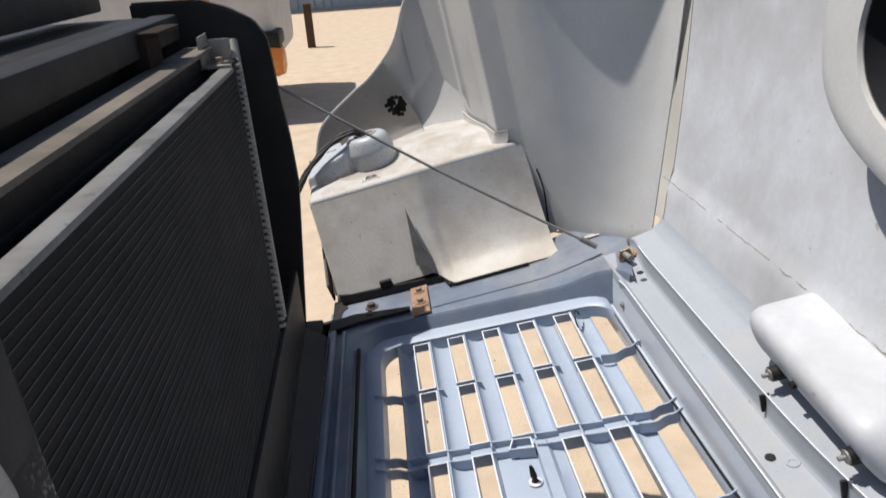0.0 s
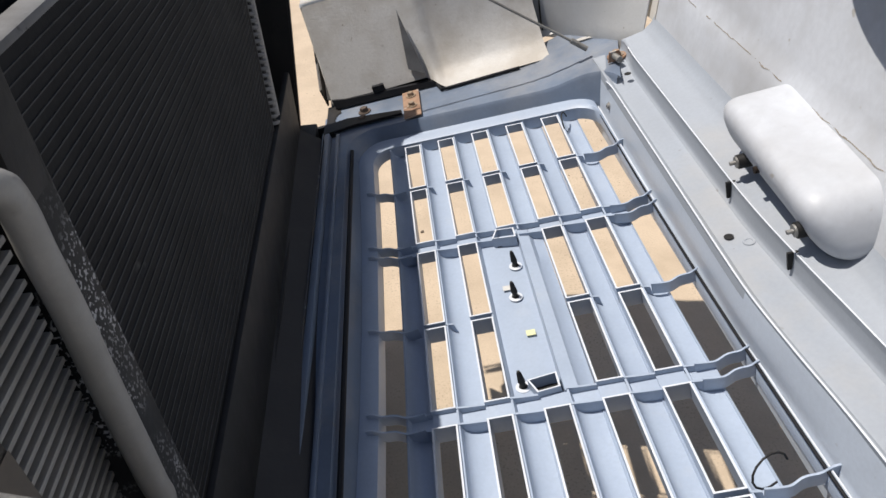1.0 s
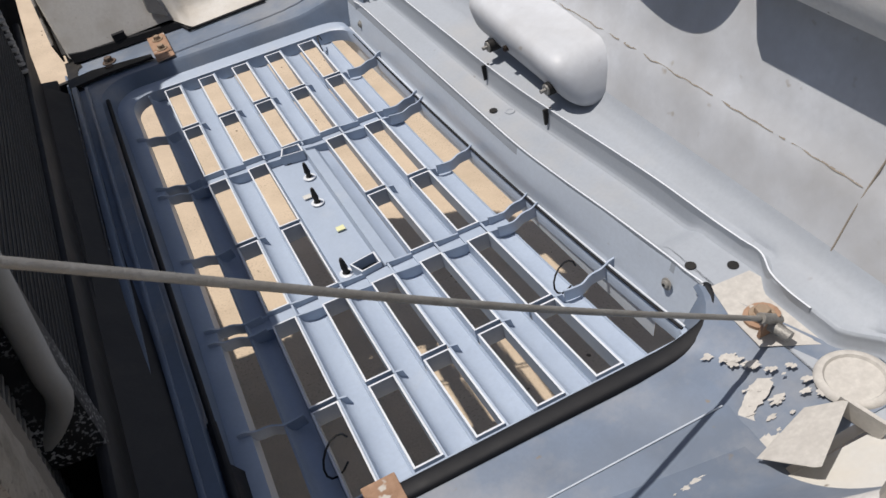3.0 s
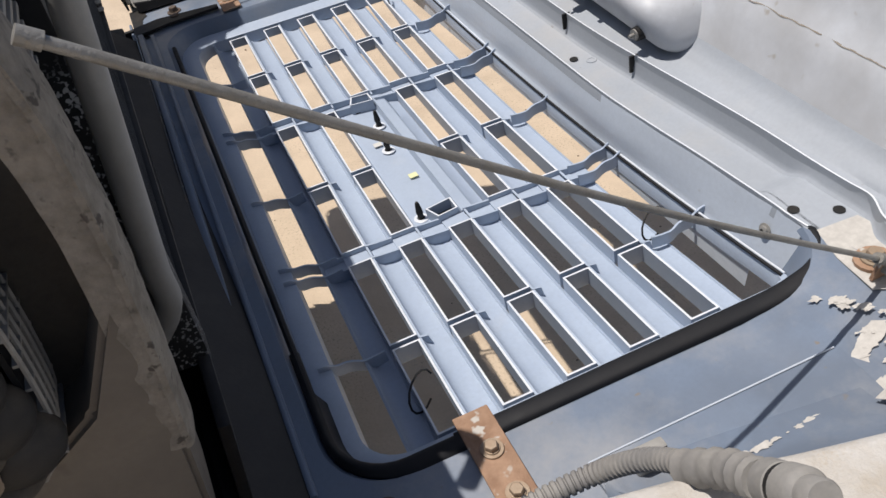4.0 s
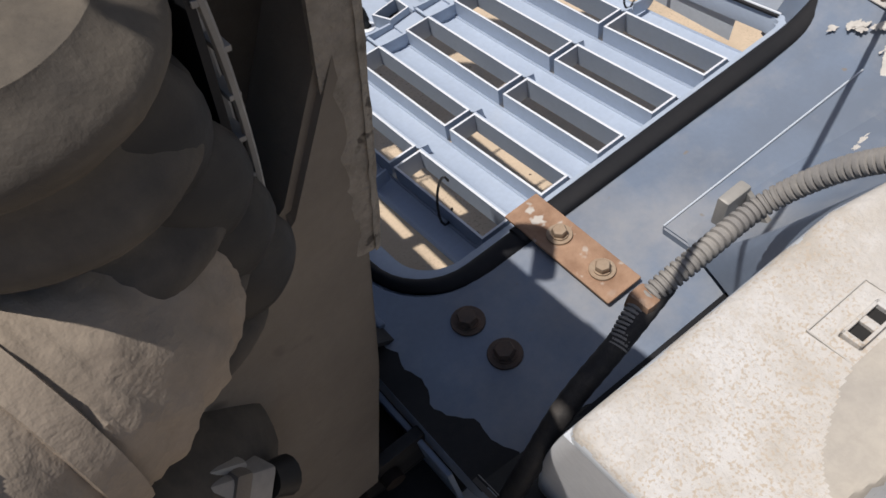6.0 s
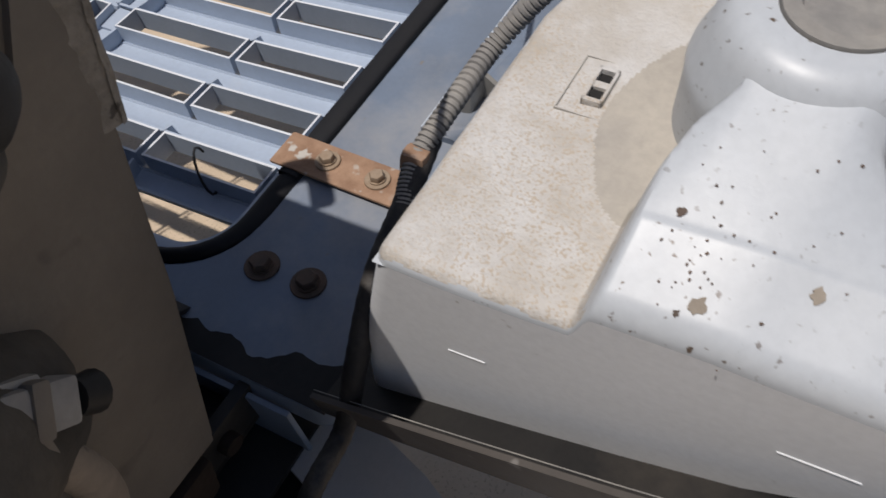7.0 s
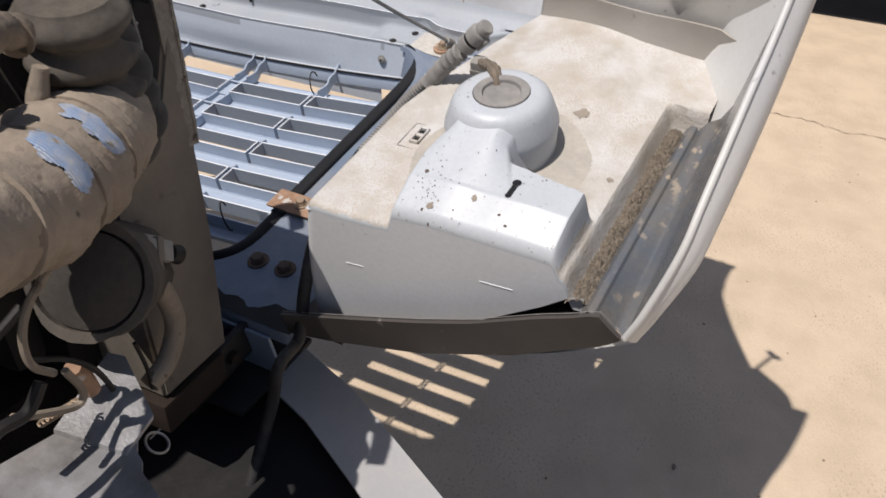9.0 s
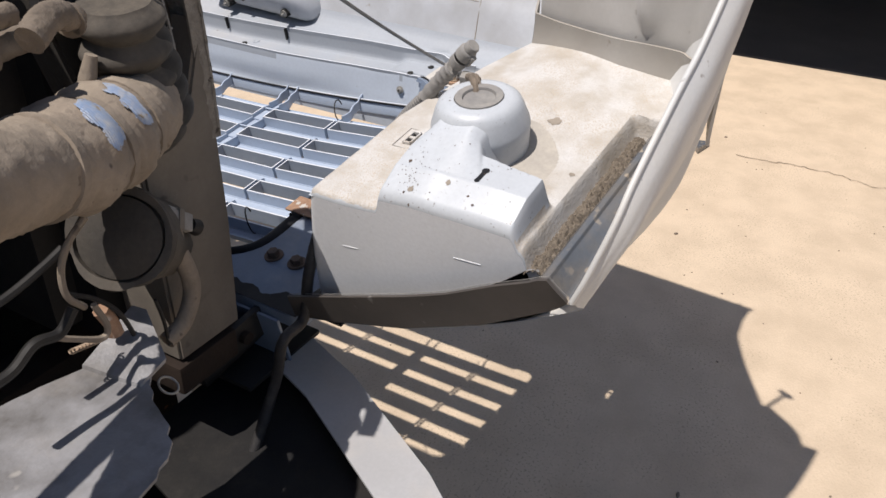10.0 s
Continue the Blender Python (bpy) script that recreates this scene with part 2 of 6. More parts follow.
def surface(fn, nu, nv, thick=0.0, keep=None, bm=None):
    """A sheet of nu by nv quads from fn(s, t), s and t from 0 to 1; keep(s, t) leaves holes; thick gives it depth."""
    bm = bm or bmesh.new()
    g = [[bm.verts.new(fn(i / nu, j / nv)) for j in range(nv + 1)] for i in range(nu + 1)]
    made = []
    for i in range(nu):
        for j in range(nv):
            if keep is None or keep((i + 0.5) / nu, (j + 0.5) / nv):
                f = bm.faces.new((g[i][j], g[i + 1][j], g[i + 1][j + 1], g[i][j + 1]))
                f.smooth = True
                made.append(f)
    for v in [v for row in g for v in row if not v.link_faces]:
        bm.verts.remove(v)
    if thick:
        bmesh.ops.recalc_face_normals(bm, faces=made)
        bmesh.ops.solidify(bm, geom=made, thickness=thick)
    return bm


def lathe(bm, prof, n=28, m=Matrix.Identity(4)):
    """Turns a profile of (radius, height) round z, then places it by m."""
    rings = [[bm.verts.new(m @ Vector((r * math.cos(a), r * math.sin(a), h))) for a in [2 * math.pi * j / n for j in range(n)]] for r, h in prof]
    for a, b in zip(rings, rings[1:]):
        for j in range(n):
            bm.faces.new((a[j], a[(j + 1) % n], b[(j + 1) % n], b[j])).smooth = True
    for ring, flip in ((rings[0], True), (rings[-1], False)):
        if (ring[0].co - ring[n // 2].co).length > 1e-4:
            bm.faces.new(ring[::-1] if flip else ring)
    return bm


def prism(bm, poly, lift):
    """A flat outline given by points, thickened along the vector lift."""
    a = [bm.verts.new(p) for p in poly]
    b = [bm.verts.new(Vector(p) + Vector(lift)) for p in poly]
    n = len(a)
    bm.faces.new(a[::-1])
    bm.faces.new(b)
    for j in range(n):
        bm.faces.new((a[j], a[(j + 1) % n], b[(j + 1) % n], b[j]))
    return bm


def crust(bm, amp, scale):
    """Caked dirt: pushes the points out and in along their normals."""
    bm.normal_update()
    move = [(v, v.normal * amp * (noise.noise(v.co * scale) + 0.6 * noise.noise(v.co * scale * 2.7))) for v in bm.verts]
    for v, q in move:
        v.co += q
    return bm


def hexbolt(bm, at, turn=0.0, r=0.0085, h=0.007, washer=0.0135):
    m = Matrix.Translation(at) @ Matrix.Rotation(turn, 4, "Z")
    lathe(bm, [(washer, 0), (washer, 0.0015), (washer * 0.97, 0.0022), (r * 1.12, 0.0022), (r * 1.12, 0.004)], 20, m)
    lathe(bm, [(r, 0.004), (r, 0.004 + h * 0.8), (r * 0.85, 0.004 + h), (0.0001, 0.004 + h)], 6, m)
    return bm


def finish(bm):
    bmesh.ops.recalc_face_normals(bm, faces=bm.faces)
    me = bpy.data.meshes.new("mesh")
    bm.to_mesh(me)
    bm.free()
    me.set_sharp_from_angle(angle=radians(40))
    return me


def part(name, bm, material, parent=None, label=""):
    me = finish(bm)
    me.name = name
    me.materials.append(material)
    ob = new(name, me)
    ob.parent = parent
    return tagged(ob, label)


def thing(name, label, category, group="", kind="", m=None):
    ob = new(name)
    if m:
        ob.matrix_world = m
    return tagged(ob, label, category, group, kind)


def smooth(x, a, b):
    s = min(1.0, max(0.0, (x - a) / (b - a)))
    return s * s * (3 - 2 * s)


def lerp_line(pts, x):
    for (a, p), (b, q) in zip(pts, pts[1:]):
        if x <= b:
            s = min(1.0, max(0.0, (x - a) / (b - a)))
            return p + (q - p) * s
    return pts[-1][1]


# ---- ground and distance ----
M_GROUND = mat("pale_concrete_ground", (0.615, 0.495, 0.362), (0.52, 0.415, 0.30), 5.0, 0.92, bump=1.0, fine=130.0, spots=(0.43, 0.345, 0.25), spotty=0.92, spot_scale=125.0, patchy=True)


def ground_point(s, t):
    x, y = (s - 0.5) * 2, (t - 0.5) * 2
    return Vector((math.copysign(abs(x) ** 2.6, x) * 400, math.copysign(abs(y) ** 2.6, y) * 400, 0))


ground = part("ground", surface(ground_point, 60, 60), M_GROUND)
tagged(ground, "pale dusty sunlit concrete yard with fine cracks", "ground", kind="structure")

crack = bmesh.new()
for start, way, count in (((2.942, -0.989), (-0.0023, -0.0259), 40), ((0.2, 7.5), (0.16, 0.02), 20)):
    p = Vector((*start, 0.0))
    pts = []
    for k in range(count):
        p = p + Vector((*way, 0)) + Vector((random.uniform(-0.02, 0.02), random.uniform(-0.02, 0.02), 0))
        pts.append(p.copy())
    for a, b in zip(pts, pts[1:]):
        side = (b - a).normalized().cross(Vector((0, 0, 1))) * random.uniform(0.0010, 0.0032)
        crack.faces.new([crack.verts.new(q + Vector((0, 0, 0.004))) for q in (a - side, b - side, b + side, a + side)])
M_CRACK = mat("dark_crack", (0.26, 0.205, 0.15), rough=1.0)
tagged(part("ground_crack", crack, M_CRACK), "thin dark cracks in the concrete yard", "crack", kind="structure")

pebbles = bmesh.new()
for k in range(500):
    x, y = random.uniform(-0.6, 4.0), random.uniform(-3.6, 4.5)
    r = random.uniform(0.0015, 0.0045) * (2.6 if random.random() < 0.07 else 1.0)
    q = bmesh.ops.create_icosphere(pebbles, subdivisions=1, radius=r, matrix=pose(x, y, r * 0.3, random.uniform(0, 90), 0, random.uniform(0, 360)) @ Matrix.Diagonal((1.3, 0.9, 0.6, 1)))
M_PEBBLE = mat("dark_grit", (0.14, 0.11, 0.085), (0.24, 0.19, 0.14), 80.0, 1.0)
tagged(part("loose_grit", pebbles, M_PEBBLE), "dark grit and small stones scattered on the concrete", "grit", kind="stuff")

# ---- the tilted hood ----
HOOD = thing("truck_hood", "tilted-open pale grey truck hood, dusty inside, lying forward", "truck hood", m=pose(0, 0, 0.846, 0, -13.1, 0))


def shear(bm):
    for v in bm.verts:
        u, s, w = v.co
        v.co = (u + 0.02 * s, s - 0.09 * u, w)
    return bm


def fan(bm):
    """The grille's slight fan: rows and columns open towards the far side."""
    for v in bm.verts:
        u, s, w = v.co
        v.co = (u * (1 - 0.055 * s), s - 0.1 * u * (s + 0.55), w)
    return bm


def hpart(name, bm, material, label="", parent=None):
    if parent and parent.name == "grille" or name == "grille":
        fan(bm)
    return part(name, shear(bm), material, parent or HOOD, label)


def bow(v):
    return 0.10 * v * v - 0.003


def outline(u0, u1, v0, v1, r, n=8):
    """A rounded rectangle, point by point, with the same count for every size."""
    pts = []
    for cu, cv, a0 in ((u1 - r, v0 + r, -90), (u1 - r, v1 - r, 0), (u0 + r, v1 - r, 90), (u0 + r, v0 + r, 180)):
        for k in range(n + 1):
            a = radians(a0 + 90 * k / n)
            pts.append((cu + r * math.cos(a), cv + r * math.sin(a)))
    out = []
    for k, p in enumerate(pts):
        out.append(p)
        if k % (n + 1) == n:
            q = pts[(k + 1) % len(pts)]
            for j in range(1, 16):
                out.append((p[0] + (q[0] - p[0]) * j / 16, p[1] + (q[1] - p[1]) * j / 16))
    return out


def rings(bm, loops, choose=None):
    vs = [[bm.verts.new(p) for p in loop] for loop in loops]
    n = len(vs[0])
    for a, b in zip(vs, vs[1:]):
        for j in range(n):
            if choose is None or choose(a[j].co, a[(j + 1) % n].co):
                bm.faces.new((a[j], a[(j + 1) % n], b[(j + 1) % n], b[j])).smooth = True
    for v in [v for row in vs for v in row if not v.link_faces]:
        bm.verts.remove(v)
    return bm


RIGHT = [-0.068, 0.004, 0.080, 0.156, 0.232, 0.308, 0.384]
WIDE = 0.036
SPANS = [(-0.568, -0.420), (-0.412, -0.236), (-0.206, -0.030), (-0.021, 0.172), (0.200, 0.371), (0.380, 0.532)]

def squared(pts, u1, v0, r):
    """Square off the corner beside the seal."""
    out = []
    for u, v in pts:
        x, y = (u - u1 + r) / r, (v0 + r - v) / r
        if x > 0 and y > 0:
            g = (x * x + y * y) ** 0.5 / max((x ** 8 + y ** 8) ** 0.125, 1e-6)
            u, v = u1 - r + x * g * r, v0 + r - y * g * r
        out.append((u, v))
    return out


GRILLE = hpart("grille", rings(bmesh.new(), [
    [(u, v, bow(v) - 0.022) for u, v in squared(outline(-0.104, 0.386, -0.571, 0.536, 0.045), 0.386, -0.571, 0.045)],
    [(u, v, bow(v) + 0.002) for u, v in squared(outline(-0.107, 0.388, -0.574, 0.539, 0.047), 0.388, -0.574, 0.047)],
    [(u, v, bow(v) + 0.006) for u, v in squared(outline(-0.126, 0.391, -0.590, 0.556, 0.060), 0.391, -0.590, 0.060)],
    [(u, v, bow(v) - 0.004) for u, v in outline(-0.150, 0.393, -0.606, 0.625, 0.075)],
]), M_GRILLE, "blue-grey moulded plastic grille with rows of rectangular slots")


def slot_frame(u0, u1, v0, v1, wall=0.0026, deep=0.030, end=0.030):
    bm = bmesh.new()
    o = [(u0, v0), (u1, v0), (u1, v1), (u0, v1)]
    i = [(u0 + wall, v0 + wall), (u1 - wall, v0 + wall), (u1 - wall, v1 - wall), (u0 + wall, v1 - wall)]
    lv = [[bm.verts.new((u, v, bow(v) - (deep if n < 2 else end) * dz)) for n, (u, v) in enumerate(q)] for q, dz in ((o, 1), (o, 0), (i, 0), (i, 1))]
    for a, b in zip(lv, lv[1:] + lv[:1]):
        for j in range(4):
            f = bm.faces.new((a[j], a[(j + 1) % 4], b[(j + 1) % 4], b[j]))
            f.material_index = 1 if a is lv[1] else 0
    return bm


for c in range(1, 6):
    for k, (v0, v1) in enumerate(SPANS):
        if c == 3 and k in (2, 3):
            continue
        ob = hpart("slot_frame", slot_frame(RIGHT[c] - WIDE, RIGHT[c], v0, v1, end={5: 0.005, 4: 0.017, 3: 0.024}.get(k, 0.030)), M_GRILLE, parent=GRILLE)
        ob.data.materials.append(M_RIM)

for c in range(6):
    a, b = RIGHT[c], RIGHT[c + 1] - WIDE
    d = b - a
    prof = [(a, -0.003), (a + 0.10 * d, -0.017), (a + 0.30 * d, -0.024), (a + 0.60 * d, -0.027), (a + 0.95 * d, -0.0275), (b, -0.024)]
    for v0, v1 in (((-0.580, -0.204), (0.188, 0.545)) if c in (2, 3) else ((-0.580, 0.545),)):
        def slat_point(s, t, prof=prof, v0=v0, v1=v1):
            k = min(int(s * 5), 4)
            v = v0 + (v1 - v0) * t
            f = s * 5 - k
            return Vector((prof[k][0] + (prof[k + 1][0] - prof[k][0]) * f, v, prof[k][1] + (prof[k + 1][1] - prof[k][1]) * f + bow(v)))

        bm = surface(slat_point, 10, 24, 0.003)
        hpart("slat", bm, M_GRILLE, parent=GRILLE)

for c in range(6):
    a, b = RIGHT[c], RIGHT[c + 1] - WIDE
    for v, full in ((-0.416, 0), (-0.236, 1), (-0.206, 1), (-0.026, 0), (0.172, 1), (0.200, 1), (0.376, 0)):
        if c in (2, 3) and v == -0.026:
            continue
        bm = bmesh.new()
        if full:
            prism(bm, [(a, v - 0.0015, bow(v) - 0.0006), (a + 0.35 * (b - a), v - 0.0015, bow(v) - 0.0025), (b, v - 0.0015, bow(v) - 0.0045), (b, v - 0.0015, bow(v) - 0.030), (a, v - 0.0015, bow(v) - 0.028)], (0, 0.0032, 0))
        else:
            prism(bm, [(a, v - 0.0015, bow(v) - 0.001), (a + 0.012, v - 0.0015, bow(v) - 0.004), (a + 0.016, v - 0.0015, bow(v) - 0.027), (a, v - 0.0015, bow(v) - 0.027)], (0, 0.003, 0))
        hpart("cross_rib", bm, M_GRILLE, parent=GRILLE)
for v0, v1 in ((-0.236, -0.206), (0.172, 0.200)):
    for c in range(6):
        a, b = RIGHT[c], RIGHT[c + 1] - WIDE
        hpart("cross_floor", boxes(((a, v0, bow(v0) - 0.020), (b, v1, bow(v0) - 0.014))), M_GRILLE, parent=GRILLE)
    for c in range(1, 6):
        hpart("cross_web", boxes(((RIGHT[c] - WIDE, v0, bow(v0) - 0.014), (RIGHT[c], v1, bow(v0) - 0.010))), M_GRILLE, parent=GRILLE)

# curved clips that bridge the two outer slots
for u_in, u_out in ((0.322, 0.404), (-0.040, -0.122)):
    for v in (-0.416, -0.236, -0.206, -0.026, 0.172, 0.200, 0.376):
        d = u_out - u_in

        def clip_point(s, t, v=v, u_in=u_in, d=d):
            w = 0.003 + 0.010 * smooth(s, 0.70, 0.92) - 0.003 * math.sin(math.pi * min(1.0, s / 0.6))
            return Vector((u_in + d * s, v + 0.007 * smooth(s, 0.30, 0.55) - 0.0035, bow(v) + w - 0.020 * t))

        bm = surface(clip_point, 16, 1, 0.0028)
        for f in bm.faces:
            f.smooth = False
        hpart("grille_clip", bm, M_GRILLE, parent=GRILLE)

def grille_edge(v):
    return 0.385 * (1 - 0.055 * v)


hpart("edge_gap", tube(bmesh.new(), [(grille_edge(v) + 0.0035, v, bow(v) + 0.0045) for v in (-0.565 + 0.035 * k for k in range(31))], 0.0022, 8), M_RUBBER, "black gap along the grille edge")
hpart("edge_trim", tube(bmesh.new(), [(grille_edge(v) + 0.0072, v, bow(v) + 0.0056) for v in (-0.565 + 0.035 * k for k in range(31))], 0.0013, 8), M_RIM, "pale worn trim line")

# badge plate with three studs and two end pockets
def badge_point(s, t):
    prof = [(0.081, -0.004), (0.085, -0.016), (0.150, -0.018), (0.154, -0.005), (0.172, -0.008), (0.178, -0.017), (0.195, -0.022)]
    k = min(int(s * 6), 5)
    f = s * 6 - k
    v = -0.205 + 0.393 * t
    return Vector((prof[k][0] + (prof[k + 1][0] - prof[k][0]) * f, v, prof[k][1] + (prof[k + 1][1] - prof[k][1]) * f + bow(v) * 0.5))


hpart("badge_plate", surface(badge_point, 6, 12, 0.003), M_GRILLE, "flat blue-grey badge mounting plate", GRILLE)
for u, v in ((0.100, -0.176), (0.122, 0.020), (0.135, 0.100)):
    bm = bmesh.new()
    lathe(bm, [(0.009, 0), (0.009, 0.002), (0.0045, 0.003), (0.0045, 0.012), (0.0055, 0.013), (0.0035, 0.030), (0.0022, 0.034), (0.0001, 0.035)], 14, Matrix.Translation((u, v, -0.0165)))
    hpart("stud", bm, M_BLACK, "black push-on stud", GRILLE)
    hpart("stud_washer", lathe(bmesh.new(), [(0.0112, 0.0), (0.0112, 0.0014), (0.0092, 0.0026), (0.0088, 0.0026)], 18, Matrix.Translation((u, v, -0.0165))), M_RIM, "pale worn washer", GRILLE)
for v, s in ((0.165, 1), (-0.182, -1)):
    bm = bmesh.new()
    o = [(0.108, v), (0.150, v - 0.006 * s), (0.150, v + 0.022 * s), (0.118, v + 0.026 * s)]
    lv = [[bm.verts.new((0.131 + (u - 0.131) * k, v + 0.01 * s + (q - v - 0.01 * s) * k, w)) for u, q in o] for k, w in ((1, -0.018), (1, 0.004), (0.86, 0.004), (0.86, -0.018))]
    for a, b in zip(lv, lv[1:]):
        for j in range(4):
            f = bm.faces.new((a[j], a[(j + 1) % 4], b[(j + 1) % 4], b[j]))
            f.material_index = 1 if a is lv[1] else 0
    hpart("badge_pocket", bm, M_GRILLE, parent=GRILLE).data.materials.append(M_RIM)
    hpart("pocket_hole", boxes(((0.114, min(v - 0.002 * s, v + 0.018 * s), -0.0165), (0.146, max(v - 0.002 * s, v + 0.018 * s), -0.0150))), M_BLACK, parent=GRILLE)
for u, v, m in ((0.112, 0.045, M_LABEL), (0.130, -0.070, M_LABEL_Y)):
    hpart("label", boxes(((u - 0.007, v - 0.006, -0.0150), (u + 0.007, v + 0.006, -0.0140))), m, parent=GRILLE)

# panel round the grille: flange, recess walls, lip rails


def flange_w(u):
    return 0.062 + 0.026 * smooth(u, 0.28, 0.44)


def fanned(pts):
    return [(u, v - 0.115 * max(0.0, u + 0.1) * smooth(v, 0.30, 0.56)) for u, v in pts]


panel_bm = rings(bmesh.new(), [
    [(u, v, bow(v) - 0.030) for u, v in fanned(outline(-0.130, 0.407, -0.588, 0.570, 0.062))],
    [(u, v, flange_w(u) - 0.006) for u, v in fanned(outline(-0.148, 0.426, -0.612, 0.590, 0.075))],
    [(u, v, flange_w(u)) for u, v in fanned(outline(-0.152, 0.430, -0.617, 0.596, 0.078))],
    [(u, v, flange_w(u)) for u, v in outline(-0.205, 0.500, -0.775, 0.775, 0.02)],
    [(u, v, flange_w(u) - 0.02) for u, v in outline(-0.209, 0.502, -0.779, 0.779, 0.02)],
], lambda a, b: not (a.x > 0.35 and b.x > 0.35 and -0.56 < a.y < 0.46))
hpart("front_panel", panel_bm, M_FLANGE, "blue-grey painted front panel with chipped edges")
hpart("lip_rail", boxes(((-0.200, -0.60, 0.0625), (-0.188, 0.60, 0.078)), ((-0.176, -0.60, 0.0625), (-0.168, 0.60, 0.070)), bevel=0.003), M_FLANGE)
hpart("lip_edge", boxes(((-0.2035, -0.60, 0.0782), (-0.2010, 0.60, 0.0800))), M_SCUFF_GREY)
hpart("front_lip", boxes(((-0.216, -0.74, -0.08), (-0.2105, 0.74, 0.05)), bevel=0.002), M_FLANGE)


def seal_side(a, b):
    return (a.y < -0.560 and b.y < -0.560 and a.x < 0.06) or (a.x < -0.10 and b.x < -0.10 and a.y < -0.40)


seal_loops = [[(u, v, bow(v) + 0.002) for u, v in outline(-0.128, 0.404, -0.590, 0.588, 0.062)]]
for k in range(13):
    a = math.pi * (1.10 - 1.35 * k / 12)
    g, h = 0.0125 * math.cos(a), 0.010 * math.sin(a)
    loop = []
    for u, v in outline(-0.141 - g * 0.5, 0.424 + g, -0.608 - g, 0.600 + g, 0.074 + g):
        thin = 0.5 if u < -0.12 and v > -0.52 else 1.0
        loop.append((u, v, flange_w(u) - 0.005 + h * thin))
    seal_loops.append(loop)
SEAL = hpart("seal", rings(bmesh.new(), seal_loops, seal_side), M_RUBBER, "black rubber edge seal")
SEAL_LINE = spline([(-0.02, -0.6075, 0.0625), (0.08, -0.6075, 0.063), (0.20, -0.6075, 0.064), (0.30, -0.6085, 0.066), (0.355, -0.6100, 0.070), (0.388, -0.6065, 0.075), (0.413, -0.5955, 0.079), (0.428, -0.5800, 0.081), (0.4345, -0.5640, 0.082), (0.436, -0.5560, 0.080)], 10)


def seal_point(p, q):
    x = p * (len(SEAL_LINE) - 1)
    k = min(int(x), len(SEAL_LINE) - 2)
    c = SEAL_LINE[k].lerp(SEAL_LINE[k + 1], x - k)
    way = SEAL_LINE[k + 1] - SEAL_LINE[k]
    out = Vector((way.y, -way.x, 0)).normalized()
    a = math.pi * (1.12 - 1.24 * q)
    wide = 0.0115 - 0.006 * smooth(c.x, 0.37, 0.43)
    return c + out * wide * math.cos(a) + Vector((0, 0, 0.0065 * max(math.sin(a), 0) ** 0.6 + 0.05 * min(math.sin(a), 0)))


hpart("seal_end", surface(seal_point, 90, 14), M_RUBBER, parent=SEAL)


hpart("seal_lip", tube(bmesh.new(), [(-0.140, -0.50 + 1.02 * k / 30, 0.058) for k in range(31)], 0.0045, 8), M_RUBBER, "thin black seal lip")


# ridge and channel between the grille and the hood panel
def ridge_u(v):
    return 0.405 + 0.026 * smooth(-v, 0.15, 0.55)


def shelf_u(v):
    return 0.466 + 0.028 * smooth(-v, 0.0, 0.5) + 0.004 * smooth(abs(v), 0.50, 0.575) - 0.018 * smooth(abs(v), 0.575, 0.612) + 0.03 * smooth(-v, 0.69, 0.74)


def channel_point(s, t):
    v = -0.800 + 1.385 * t
    r, f = ridge_u(v), shelf_u(v)
    floor = 0.071 + 0.015 * smooth(abs(v) + 0.9 * (r - 0.405), 0.478, 0.515)
    e = grille_edge(v)
    prof = [(e + 0.001, -0.032), (e + 0.005, 0.003), (e + 0.42 * (r - e), 0.0095), (r - 0.010, 0.046), (r - 0.001, 0.0835), (r, 0.0862), (r + 0.0022, 0.0870), (r + 0.0045, 0.0855), (r + 0.006, max(floor - 0.0004, min(0.079, floor + 0.006))), (r + 0.012, floor), (0.440, floor), (f - 0.008, floor), (f - 0.004, floor + 0.004),
            (f, 0.100), (f + 0.001, 0.1065), (f + 0.004, 0.1090), (f + 0.010, 0.1092), (0.512, 0.114), (0.530, 0.126), (0.548, 0.148)]
    x = s * (len(prof) - 1)
    k = min(int(x), len(prof) - 2)
    d = x - k
    end = 1 - smooth(abs(v), 0.56, 0.64)
    w = prof[k][1] + (prof[k + 1][1] - prof[k][1]) * d
    w = w if k >= 9 else min(w, 0.080 + 0.007 * end)
    return Vector((prof[k][0] + (prof[k + 1][0] - prof[k][0]) * d, v, w))


def lip(name, pts, low, high, thick, parent=None):
    """A thin upright wall along a line, its top edge worn pale."""
    line = spline(pts, 10)
    bm = bmesh.new()
    rows = []
    for k, p in enumerate(line):
        way = (line[min(k + 1, len(line) - 1)] - line[max(k - 1, 0)]).normalized()
        side = Vector((way.y, -way.x, 0)) * thick * 0.5
        rows.append([bm.verts.new(Vector((p.x, p.y, w)) + d) for d, w in ((side, low), (side, high), (-side, high), (-side, low))])
    for a, b in zip(rows, rows[1:]):
        for j in range(3):
            f = bm.faces.new((a[j], b[j], b[j + 1], a[j + 1]))
            f.smooth, f.material_index = True, 1 if j == 1 else 0
    ob = hpart(name, bm, M_LEDGE, parent=parent)
    ob.data.materials.append(M_RIM)
    return ob


